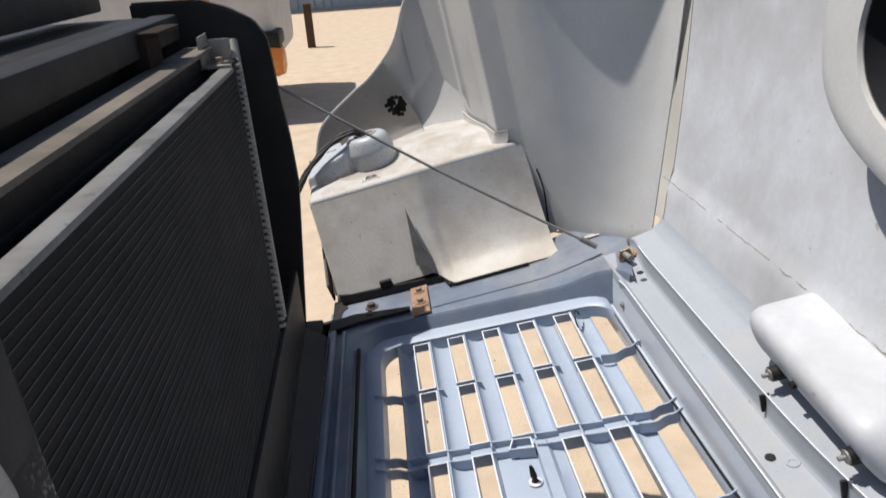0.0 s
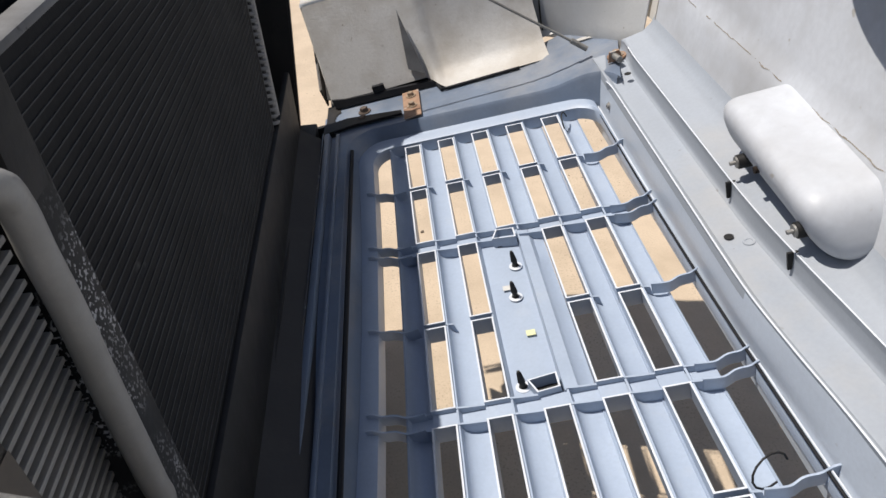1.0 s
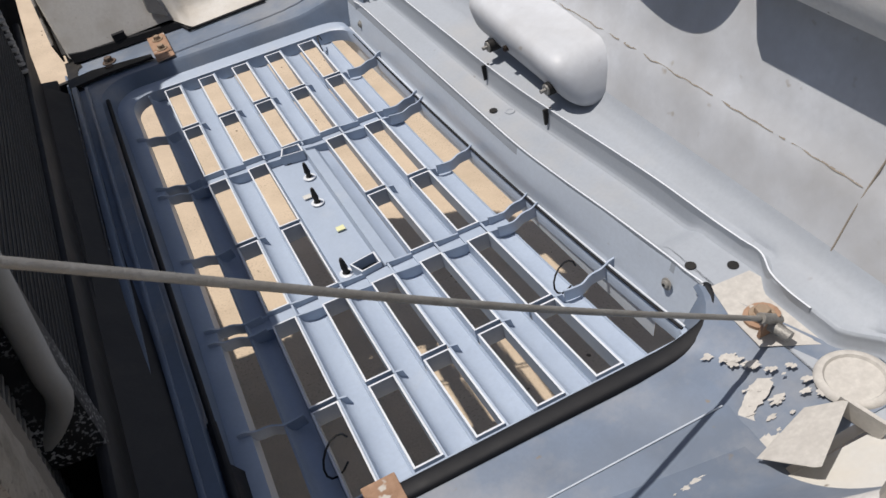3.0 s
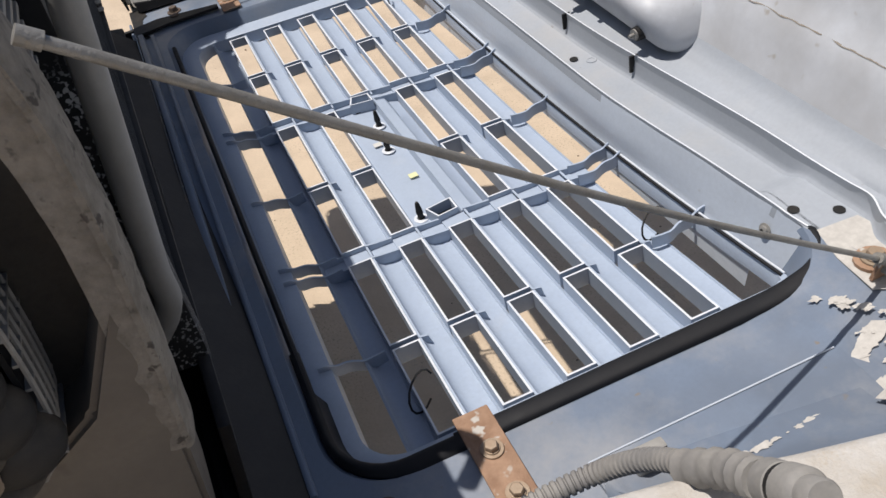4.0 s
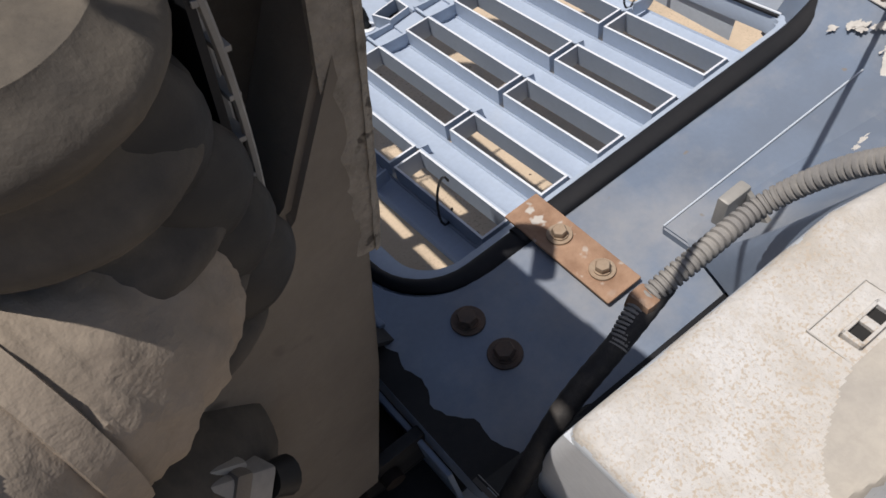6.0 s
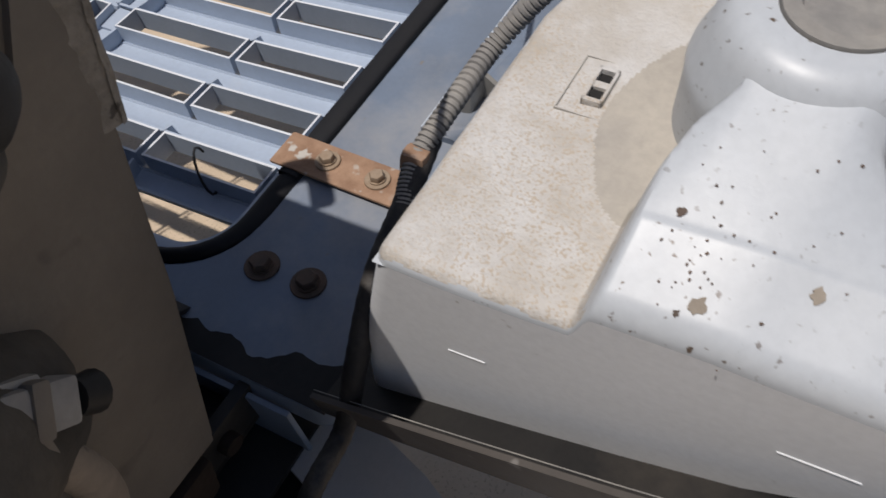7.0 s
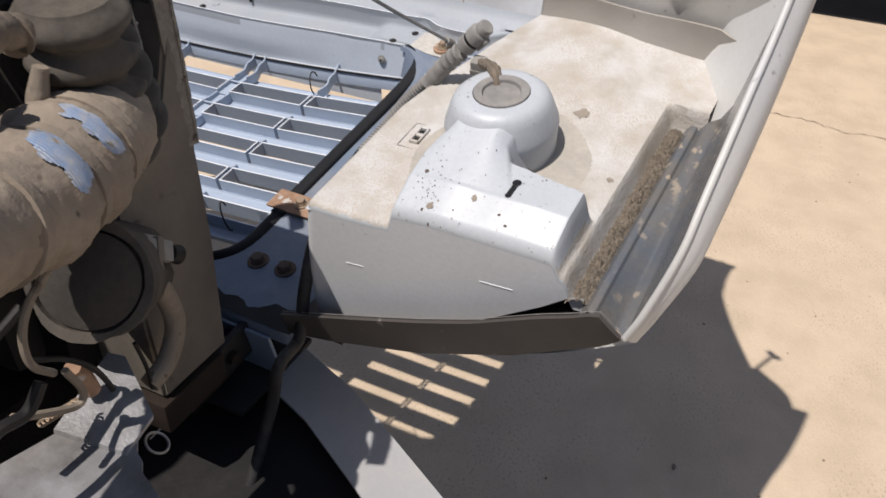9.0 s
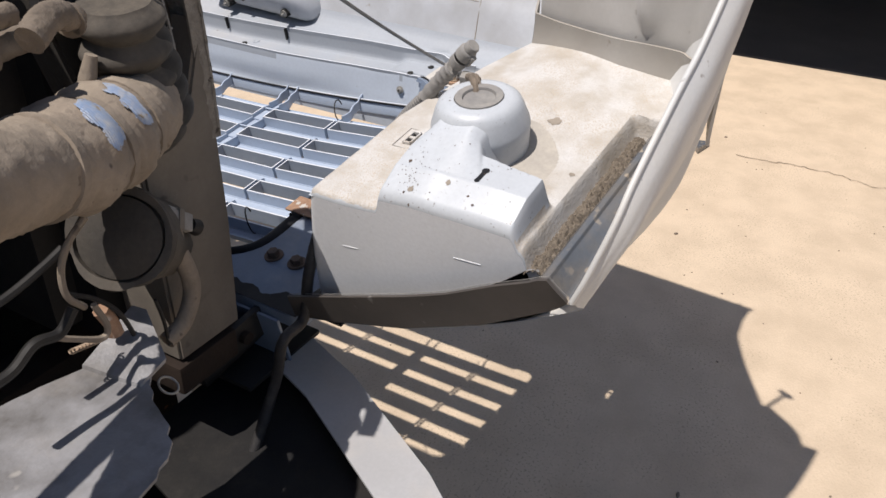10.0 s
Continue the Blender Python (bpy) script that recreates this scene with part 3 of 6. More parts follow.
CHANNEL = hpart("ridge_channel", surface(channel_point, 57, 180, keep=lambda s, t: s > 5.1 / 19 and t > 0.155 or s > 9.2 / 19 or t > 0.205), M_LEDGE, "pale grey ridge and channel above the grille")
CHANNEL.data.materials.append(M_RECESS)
# Faces below the ridge take the lit copy of the ledge colour.
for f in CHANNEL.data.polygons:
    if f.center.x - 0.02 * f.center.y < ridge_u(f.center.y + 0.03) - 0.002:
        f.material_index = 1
CORNER_TOP = spline([(ridge_u(-0.5153) - 0.0003, -0.5153, 0.0868), (ridge_u(-0.535) + 0.0002, -0.535, 0.0870), (0.4330, -0.558, 0.0870), (0.4255, -0.578, 0.0860), (0.409, -0.5920, 0.0835), (0.385, -0.5990, 0.0790), (0.350, -0.6010, 0.0740), (0.28, -0.5990, 0.069)], 8)
CORNER_LOW = spline([(grille_edge(-0.5153) + 0.005, -0.5153, 0.003), (0.4005, -0.535, 0.003), (0.3985, -0.556, 0.004), (0.3945, -0.569, 0.004), (0.386, -0.5785, 0.004), (0.372, -0.5850, 0.004), (0.345, -0.5860, 0.004), (0.28, -0.5850, 0.004)], 8)


def corner_point(p, q):
    """The recess wall as it turns the corner beside the seal."""
    x = p * (len(CORNER_TOP) - 1)
    k = min(int(x), len(CORNER_TOP) - 2)
    a, b = CORNER_LOW[k].lerp(CORNER_LOW[k + 1], x - k), CORNER_TOP[k].lerp(CORNER_TOP[k + 1], x - k)
    side = lerp_line([(0.0, 0.0), (0.25, 0.33), (0.60, 0.66), (0.95, 0.97), (1.0, 1.0)], q)
    rise = lerp_line([(0.0, 0.0), (0.25, 0.078), (0.60, 0.52), (0.95, 0.96), (1.0, 1.0)], q)
    return Vector((a.x + (b.x - a.x) * side, a.y + (b.y - a.y) * side, a.z + (b.z - a.z) * rise))


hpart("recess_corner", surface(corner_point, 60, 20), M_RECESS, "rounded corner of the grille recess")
lip("ridge_lip", [(0.4335, -0.557, 0), (ridge_u(-0.53), -0.530, 0), (ridge_u(-0.50), -0.50, 0)] + [(ridge_u(v), v, 0) for v in (-0.40, -0.30, -0.20, -0.10, 0.0, 0.15, 0.30, 0.42)] + [(0.4015, 0.462, 0)], 0.060, 0.0885, 0.0022)
lip("shelf_lip", [(shelf_u(v) + 0.001, v, 0) for v in (-0.66, -0.63, -0.60, -0.57, -0.54, -0.50, -0.40, -0.30, -0.20, -0.10, 0.0, 0.12, 0.24, 0.36, 0.48, 0.54)], 0.088, 0.1105, 0.0020)
for u, v in ((0.432, -0.068), (0.446, 0.47), (0.470, 0.52), (0.4405, -0.527), (0.478, -0.553)):
    hpart("hole_plug", lathe(bmesh.new(), [(0.0065, 0.0), (0.0065, 0.001), (0.0001, 0.0012)], 16, Matrix.Translation((u, v, 0.0725 if abs(v) < 0.2 else 0.0868))), M_BLACK)
hpart("moulded_mark", lathe(bmesh.new(), [(0.0085, 0.0), (0.0080, 0.0012), (0.0055, 0.0012), (0.0050, 0.0004), (0.0001, 0.0004)], 20, Matrix.Translation((0.452, -0.086, 0.0712))), M_LEDGE)


for u, v, w in ((0.4205, -0.512, 0.054), (0.396, 0.440, 0.045)):
    m = Matrix.Translation((u - 0.001, v, w)) @ Matrix.Rotation(radians(-76), 4, "Y")
    hpart("panel_screw", lathe(bmesh.new(), [(0.0085, 0.0), (0.0085, 0.001), (0.0055, 0.0015), (0.0055, 0.004), (0.0035, 0.005), (0.0001, 0.005)], 18, m), M_PIPE)
    hpart("panel_screw_head", lathe(bmesh.new(), [(0.0022, 0.0051), (0.0022, 0.0056), (0.0001, 0.0056)], 10, m), M_BLACK)


# inner skin of the hood, with the round air intake
def panel_u(w):
    return 0.490 + 0.41 * w - 0.05 * w * w


INTAKE = (-0.135, 0.575)


def skin_at(v, w):
    crease = 0.007 * smooth(w, 0.200, 0.212)
    return Vector((panel_u(w) + crease + 0.04 * (1 - (v / 0.65) ** 2) * smooth(w, 0.1, 0.8), v, w))


def far_v(w):
    return 0.570 + 0.20 * (min(w, 0.62) - 0.09)


def skin_point(s, t):
    w = 0.09 + 0.86 * t
    far = far_v(w)
    return skin_at(-0.800 + (far + 0.800) * s, w)


hpart("hood_panel", surface(skin_point, 68, 60, 0.006, keep=lambda s, t: math.hypot(1.45 * s - 0.80 - INTAKE[0], 0.09 + 0.86 * t - INTAKE[1]) > 0.10), M_PANEL, "pale grey underside of the hood panel")


def collar_loop(grow, lift, inner=0.0):
    """One closed line round the intake; lift is how far it stands out from the panel."""
    out = []
    for k in range(72):
        a = 2 * math.pi * k / 72
        c, d = math.cos(a), math.sin(a)
        x = math.copysign(abs(c) ** 0.55, c) * (0.230 + grow)
        y = math.copysign(abs(d) ** 0.55, d) * (0.168 + grow) + 0.26 * x
        if inner:
            x, y = c * 0.150, d * 0.112
        v, w = INTAKE[0] + x, INTAKE[1] + y
        out.append((panel_u(w) + 0.025 - lift, v, w))
    return out


hpart("intake_collar", rings(bmesh.new(), [collar_loop(0.030, -0.03), collar_loop(0.016, 0.010), collar_loop(0.008, 0.050), collar_loop(0.006, 0.084), collar_loop(0.001, 0.096), collar_loop(-0.010, 0.102), collar_loop(-0.024, 0.104), collar_loop(0, 0.103, 1), collar_loop(0, 0.095, 1)]), M_FRP, "raised white air intake collar")
hpart("intake_duct", rings(bmesh.new(), [collar_loop(0, 0.0965, 1), collar_loop(0, 0.03, 1), [(u + 0.10, INTAKE[0] + (v - INTAKE[0]) * 0.7, w) for u, v, w in collar_loop(0, 0.0, 1)], [(u + 0.10, INTAKE[0] + (v - INTAKE[0]) * 0.01, INTAKE[1]) for u, v, w in collar_loop(0, 0.0, 1)]]), M_RUBBER, "black rubber duct inside the collar")
hpart("intake_seam", tube(bmesh.new(), collar_loop(0.0062, 0.082) + collar_loop(0.0062, 0.082)[:1], 0.0012, 6, False), M_GRIME)


# drain bulge beside the collar
def bulge_point(p, q):
    v = -0.384 - 0.41 * p
    a = math.pi * (q - 0.5)
    w = 0.472 + 0.120 * math.sin(a) - 0.01 * p
    out = 0.100 * math.cos(a) ** 0.5 * smooth(p, -0.06, 0.10)
    return Vector((panel_u(w) + 0.015 - out, v, w))


hpart("drain_bulge", surface(bulge_point, 30, 24, 0.003), M_FRP, "rounded drain bulge beside the intake")

# dirt and scuffs along the panel crease
bm = bmesh.new()
for k in range(420):
    v = -0.62 + 1.24 * k / 420
    if noise.noise((v * 14, 1.7, 0)) + 0.5 * noise.noise((v * 60, 4.0, 0)) < -0.42:
        continue
    w = 0.2055 + 0.002 * noise.noise((v * 40, 0, 5))
    h = 0.0006 + 0.0022 * abs(noise.noise((v * 90, 2, 2)))
    q = [skin_at(x, z) - Vector((0.0082, 0, 0)) for x, z in ((v, w), (v + 0.0032, w), (v + 0.0032, w + h), (v, w + h))]
    bm.faces.new([bm.verts.new(p) for p in q])
tagged(hpart("crease_dirt", bm, M_GRIME, "broken line of brown dirt along the panel crease"), kind="stuff")


# rounded boss on the hood panel
bm = box(bmesh.new(), (0.472, -0.232, 0.112), (0.66, 0.088, 0.198), 0.0415, 9)
for q in bm.verts:
    far = smooth(q.co.y, -0.15, 0.088)
    q.co.x += 0.022 - (0.30 - 0.06 * far) * (q.co.z - 0.112)
    q.co.y += 0.35 * (q.co.z - 0.112) * (1 - smooth(q.co.y, -0.232, -0.10))
    q.co.z += 0.012 * far
for q in bm.faces:
    q.smooth = True
BOSS = hpart("vent_boss", bm, M_PANEL, "rounded white moulded boss with screws")
for v, w in ((0.007, 0.140), (-0.169, 0.143)):
    bm = tube(bmesh.new(), [(0.466, v, w), (0.500, v, w)], 0.0030, 10)
    tube(bm, [(0.474, v, w), (0.4775, v, w)], 0.0085, 12)
    hpart("screw", bm, M_STEEL, parent=BOSS)
    hpart("screw_socket", tube(bmesh.new(), [(0.4765, v, w), (0.500, v, w)], 0.0105, 14), M_BLACK, parent=BOSS)
    hpart("shelf_slit", boxes(((shelf_u(v) - 0.0075, v - 0.0016, 0.083), (shelf_u(v) + 0.006, v + 0.0016, 0.1100))), M_BLACK, parent=CHANNEL)
hpart("screw_hole", tube(bmesh.new(), [(0.478, -0.047, 0.158), (0.500, -0.047, 0.158)], 0.005, 12), M_RUST_DARK, parent=BOSS)

LIP = [(-0.197, 0.285), (-0.188, 0.318), (-0.160, 0.374), (-0.121, 0.408), (-0.030, 0.455), (0.028, 0.482), (0.110, 0.545), (0.170, 0.635), (0.225, 0.705), (0.300, 0.760), (0.400, 0.795), (0.470, 0.800)]
LIP_OUT = [(-0.200, 1.190), (-0.188, 1.204), (-0.160, 1.217), (-0.121, 1.219), (0.030, 1.221), (0.160, 1.222), (0.255, 1.215), (0.360, 1.195), (0.430, 1.150), (0.470, 1.070)]


def lip_u(w):
    return lerp_line([(b, a) for a, b in LIP], w)


for s in (-1, 1):
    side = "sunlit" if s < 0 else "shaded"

    # lamp housing: moulded top with a raised plateau
    u0 = -0.175 if s < 0 else -0.188
    A0 = 0.827 if s < 0 else 0.835

    def inner_edge(u, s=s, A0=A0):
        return A0 + (lerp_line([(0.02, 0.0), (0.07, 0.010), (0.13, 0.026), (0.19, 0.039), (0.24, 0.054), (0.287, 0.067), (0.34, 0.078)], u) if s < 0 else 0.0)

    def edge_drop(u, a, u0=u0):
        r = 0.010
        d = math.hypot(max(0.0, r - (u - u0)), max(0.0, r - (a - inner_edge(u))))
        return r - math.sqrt(max(0.0, r * r - d * d))

    def raised(u, a):
        """Height of the plate, its neck and the flank up to the lamp socket above the plain top."""
        left = 0.9365 + 0.004 * smooth(u, -0.11, -0.085) + 0.012 * smooth(u, -0.09, -0.062)
        side = smooth(a, left - 0.006, left + 0.003)
        plate_h = 0.0205 + 0.47 * max(0.0, min(u, -0.135) + 0.175) + 0.05 * max(0.0, u + 0.135)
        rear = 1 - smooth(u + 0.16 * (a - 1.033), -0.089, -0.078)
        plate = side * (1 - smooth(a, 1.108, 1.121)) * rear * plate_h
        spread = 0.042 + 0.55 * max(0.0, -0.075 - u)
        neck = side * (1 - smooth(a - 0.978, spread - 0.004, spread + 0.016)) * (1 - smooth(u, 0.0, 0.02))
        neck_h = plate_h + 0.30 * max(0.0, min(u, -0.06) + 0.132) * (1 - smooth(abs(a - 0.980), 0.02, spread + 0.012))
        return max(plate, neck * min(neck_h, 0.066))

    def top_w(u, a):
        base = 0.3035 + 0.012 * smooth(a, 0.86, 1.0)
        trough = smooth(a, 1.121, 1.136) * (1 - smooth(u, 0.112, 0.124)) * 0.032
        back = 0.010 * math.exp(-((u - 0.13) / 0.08) ** 2 - ((a - 0.98) / 0.1) ** 2)
        dent = 0.004 * math.exp(-((u - 0.085) / 0.010) ** 2 - ((a - 1.035) / 0.014) ** 2)
        lump = 0.0012 * noise.noise((u * 22, a * 22, 4.0))
        return base + raised(u, a) - trough + back - dent + lump - edge_drop(u, a)

    def back_u(a):
        return lerp_line([(0.827, 0.330), (0.860, 0.285), (0.97, 0.275), (1.05, 0.250), (1.15, 0.238), (1.20, 0.175), (1.23, 0.10)], a)

    def top_point(p, q, s=s, u0=u0, A0=A0):
        a = A0 + (1.170 - A0) * q ** 1.15
        u = u0 + (back_u(a) - u0) * p ** 1.4
        a += (inner_edge(u) - A0) * (1 - q) ** 2
        return Vector((u, s * a, top_w(u, a)))

    bm = surface(top_point, 200, 210)
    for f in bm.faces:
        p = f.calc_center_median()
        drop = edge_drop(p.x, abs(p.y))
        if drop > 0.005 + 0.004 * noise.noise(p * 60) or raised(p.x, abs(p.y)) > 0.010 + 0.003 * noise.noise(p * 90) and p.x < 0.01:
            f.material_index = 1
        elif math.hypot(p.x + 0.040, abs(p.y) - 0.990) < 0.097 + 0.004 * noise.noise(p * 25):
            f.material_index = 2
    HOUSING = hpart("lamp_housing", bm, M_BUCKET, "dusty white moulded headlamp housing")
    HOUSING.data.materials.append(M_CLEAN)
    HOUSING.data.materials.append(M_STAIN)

    low = [(0.795, 0.082), (0.810, 0.088), (0.875, 0.112), (0.920, 0.136), (0.966, 0.159), (1.025, 0.194), (1.102, 0.260), (1.134, 0.292), (1.165, 0.300)]

    if s > 0:
        low = [(0.745, 0.078), (0.800, 0.090), (0.875, 0.114), *low[4:]]
    a0 = 0.797 if s < 0 else 0.745

    def face_point(p, q, s=s, low=low, a0=a0, u0=u0, A0=A0):
        a = a0 + (1.145 - a0) * p
        lo = lerp_line(low, a)
        a_top = A0 + (1.145 - A0) * p
        hi = top_w(u0, a_top)
        f = q ** 1.7 if s < 0 else q
        turn = 0.007 * (1 - math.sqrt(max(0.0, 1 - max(0.0, 1 - p / 0.035) ** 2)))
        return Vector((u0 + turn, s * (a + (a_top - a) * f), lo + (hi - lo) * q))

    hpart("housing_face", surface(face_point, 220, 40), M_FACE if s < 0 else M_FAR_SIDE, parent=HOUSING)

    def inner_point(p, q, s=s, u0=u0, A0=A0):
        u = u0 + 0.006 + (0.326 - u0) * p
        back = smooth(u, 0.045, 0.095)
        front = 0.797 if s < 0 else 0.745
        foot = front - (front - 0.690) * back
        a = foot + (inner_edge(u) - foot) * (q ** (1.0 - 0.62 * back + (0.7 * (1 - back) if s < 0 else 0.0)))
        w0 = 0.080 - 0.013 * back
        w = w0 + (top_w(u, inner_edge(u)) - w0) * q
        return Vector((u, s * a, w))

    # The near side's blue-dark shade is put in by using the flange colour.
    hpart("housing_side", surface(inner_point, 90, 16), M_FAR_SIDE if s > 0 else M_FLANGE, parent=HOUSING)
    bm = tube(bmesh.new(), [(u, s * ((0.766 if s > 0 else 0.80) - (0.082 if s > 0 else 0.116) * smooth(u, 0.058, 0.078)), 0.067) for u in [-0.08 + 0.34 * k / 30 for k in range(31)]], 0.0035, 8)
    if s > 0:
        hpart("housing_bead", bm, M_RUBBER, "black sealing cord", parent=HOUSING)
        hpart("drain_notch", boxes(((-0.081, s * 0.742 - 0.006, 0.07), (-0.052, s * 0.742 + 0.006, 0.097)), bevel=0.002), M_RUBBER, parent=HOUSING)

    # lamp socket boss with its opening
    at = Matrix.Translation((-0.019, s * 0.982, 0.302))
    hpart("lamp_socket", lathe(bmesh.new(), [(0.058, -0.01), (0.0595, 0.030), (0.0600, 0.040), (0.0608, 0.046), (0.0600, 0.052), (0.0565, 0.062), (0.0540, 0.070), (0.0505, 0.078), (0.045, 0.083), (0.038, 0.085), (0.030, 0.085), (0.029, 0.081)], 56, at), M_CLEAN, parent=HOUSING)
    hpart("socket_gasket", lathe(bmesh.new(), [(0.0295, 0.083), (0.029, 0.0865), (0.0205, 0.086), (0.0190, 0.083), (0.0185, 0.060)], 30, at), M_CONDUIT, "grey-brown rubber gasket", parent=HOUSING)

    hpart("socket_hole", lathe(bmesh.new(), [(0.0192, 0.0815), (0.0185, 0.070), (0.0001, 0.069)], 24, at), M_RUBBER, parent=HOUSING)

    # keyhole slot, clip and small moulded marks
    u, a = -0.112, 1.045
    bm = bmesh.new()
    for k in range(2):
        lathe(bm, [(0.0040 - 0.0008 * k, 0.0), (0.0046 - 0.0014 * k, 0.0002), (0.0001, 0.0003)], 14, Matrix.Translation((u - 0.019 * k, s * a, top_w(u - 0.019 * k, a) + 0.0006)) @ Matrix.Rotation(-math.atan((top_w(u, a) - top_w(u - 0.019, a)) / 0.019), 4, "Y"))
    prism(bm, [(u - 0.019, s * a - 0.0028, top_w(u - 0.019, a) + 0.0006), (u, s * a - 0.0028, top_w(u, a) + 0.0006), (u, s * a + 0.0028, top_w(u, a) + 0.0006), (u - 0.019, s * a + 0.0028, top_w(u - 0.019, a) + 0.0006)], (0, 0, -0.004))
    for f in bm.faces:
        f.smooth = False
    hpart("keyhole", bm, M_RUBBER, parent=HOUSING)
    u, a = -0.030, 0.884
    bm = boxes(((u - 0.014, s * a - 0.006, 0.300), (u + 0.014, s * a - 0.004, 0.309)), ((u - 0.014, s * a + 0.004, 0.300), (u + 0.014, s * a + 0.006, 0.309)),
               ((u - 0.014, s * a - 0.006, 0.300), (u - 0.011, s * a + 0.006, 0.309)), ((u + 0.011, s * a - 0.006, 0.300), (u + 0.014, s * a + 0.006, 0.309)), ((u - 0.002, s * a - 0.005, 0.300), (u + 0.003, s * a + 0.005, 0.308)), bevel=0.0007)
    edge_bm = bmesh.new()
    for du, da, lu, la in ((-0.022, 0, 0.0004, 0.017), (0.022, 0, 0.0004, 0.017), (0, -0.017, 0.022, 0.0004), (0, 0.017, 0.022, 0.0004)):
        box(edge_bm, (u + du - lu, s * a + da - la, 0.300), (u + du + lu, s * a + da + la, 0.3054))
    hpart("pocket_groove", edge_bm, M_CHIP, parent=HOUSING)
    hpart("spring_clip", bm, M_BUCKET, "dusty rectangular spring clip", parent=HOUSING)
    hpart("clip_hole", boxes(((u - 0.011, s * a - 0.004, 0.304), (u - 0.002, s * a + 0.004, 0.3056)), ((u + 0.003, s * a - 0.004, 0.304), (u + 0.011, s * a + 0.004, 0.3056))), M_BLACK, parent=HOUSING)
    for a, w, ln in ((0.867, 0.2225, 0.023), (1.036, 0.2690, 0.036)):
        bm = bmesh.new()
        prism(bm, [(u0 - 0.0006, s * a, w), (u0 - 0.0006, s * (a + ln), w + 0.003), (u0 - 0.0003, s * (a + ln), w + 0.0037), (u0 - 0.0003, s * a, w + 0.0005)], (0.004, 0, 0))
        hpart("moulded_nib", bm, M_FACE, parent=HOUSING)
    if s > 0:
        # The gusset's shaded side is put in with a dark material.
        hpart("gusset", prism(bmesh.new(), [(0.031, s * 0.776, 0.236), (0.017, s * 0.733, 0.116), (0.052, s * 0.728, 0.096)], (-0.002, s * 0.022, 0.0)), M_CORE_EDGE, "gusset coloured dark for its shaded side", parent=HOUSING)
        hpart("seal_band", prism(bmesh.new(), [(-0.180, s * 0.738, 0.068), (0.075, s * 0.718, 0.064), (0.060, s * 0.724, 0.076), (-0.150, s * 0.742, 0.084), (-0.184, s * 0.742, 0.090)], (0, s * 0.010, 0)), M_RUBBER, "black rubber band along the foot", parent=HOUSING)
        hpart("wall_slit", tube(bmesh.new(), [(0.345 + 0.004 * math.sin(k * 0.5), s * (0.806 - 0.004 * k / 10), 0.235 - 0.15 * k / 10) for k in range(11)], 0.0018, 6), M_BLACK, parent=HOUSING)

    # droppings and splashes on the plate and the dusty top
    if s < 0:
        rng = random.Random(21)
        marks = [(-0.161, 0.976, 0.0034), (-0.166, 0.970, 0.0014), (-0.143, 1.015, 0.0028), (-0.152, 1.046, 0.0013), (-0.160, 1.056, 0.0014), (0.064, 1.042, 0.0080), (-0.030, 1.111, 0.0035), (-0.128, 0.955, 0.0020)]
        marks += [(rng.gauss(-0.143, 0.014), rng.gauss(0.968, 0.012), rng.uniform(0.0003, 0.0007)) for j in range(24)]
        marks += [(rng.uniform(-0.165, -0.085), rng.uniform(0.95, 1.10), rng.uniform(0.0003, 0.0008)) for j in range(30)]
        for k, (u, a, r) in enumerate(marks):
            bm = bmesh.new()
            ring = []
            for j in range(14):
                t = 2 * math.pi * j / 14
                q = r * (1.0 + 0.7 * noise.noise((1.5 * math.cos(t) + k * 5, 1.5 * math.sin(t), 2)))
                x, y = u + q * math.cos(t), a + q * math.sin(t)
                ring.append(bm.verts.new((x, s * y, top_w(x, y) + 0.0007)))
            bm.faces.new(ring[::-1])
            hpart("dirt_mark", bm, M_GRIME if r > 0.002 else M_BOLT_DARK, parent=HOUSING)

    # soil caught in the trough
    def soil_point(p, q, s=s):
        u = -0.178 + 0.285 * p
        a = 1.127 + 0.026 * q
        return Vector((u, s * a, 0.2855 + 0.009 * math.sin(math.pi * q) + 0.005 * noise.noise((u * 60, a * 60, 0)) + 0.004 * noise.noise((u * 160, a * 160, 3)) + 0.004 * noise.noise((u * 420, a * 420, 7))))

    hpart("caught_soil", surface(soil_point, 240, 26), M_SOIL, "brown soil packed in the trough", parent=HOUSING)

    # inner side wall from the wheel opening round to the hood panel
    path = [(0.12, 1.222), (0.175, 1.205), (0.230, 1.150), (0.243, 1.060), (0.268, 0.970), (0.275, 0.870), (0.325, 0.830), (0.380, 0.765), (0.445, 0.695), (0.508, 0.615)] if s > 0 else [(0.12, 1.222), (0.175, 1.205), (0.230, 1.150), (0.243, 1.060), (0.268, 0.970), (0.280, 0.905), (0.345, 0.880), (0.430, 0.862), (0.510, 0.838), (0.570, 0.795)]

    def wall_point(p, q, s=s, path=path):
        x = p * (len(path) - 1)
        k = min(int(x), len(path) - 2)
        f = x - k
        u, a = path[k][0] + (path[k + 1][0] - path[k][0]) * f, path[k][1] + (path[k + 1][1] - path[k][1]) * f
        top = 0.785 + 0.165 * smooth(p, 0.25, 0.85)
        w = 0.07 + (top - 0.07) * q
        if p < 0.45:
            w = max(w, 0.29)
        lean = 0.05 + (0.36 * smooth(p, 0.80, 0.97) if s > 0 else 0.36 * smooth(p, 0.62, 1.0))
        rib = 0.010 * math.exp(-((p - 0.30) / 0.02) ** 2) * smooth(w, 0.36, 0.40)
        first = u + lean * max(0.0, w - 0.1)
        if s > 0:
            a += (far_v(w) + 0.010 - 0.615) * smooth(p, 0.72, 1.0)
        if p < 0.16:
            first = max(first, lip_u(w) - 0.004)
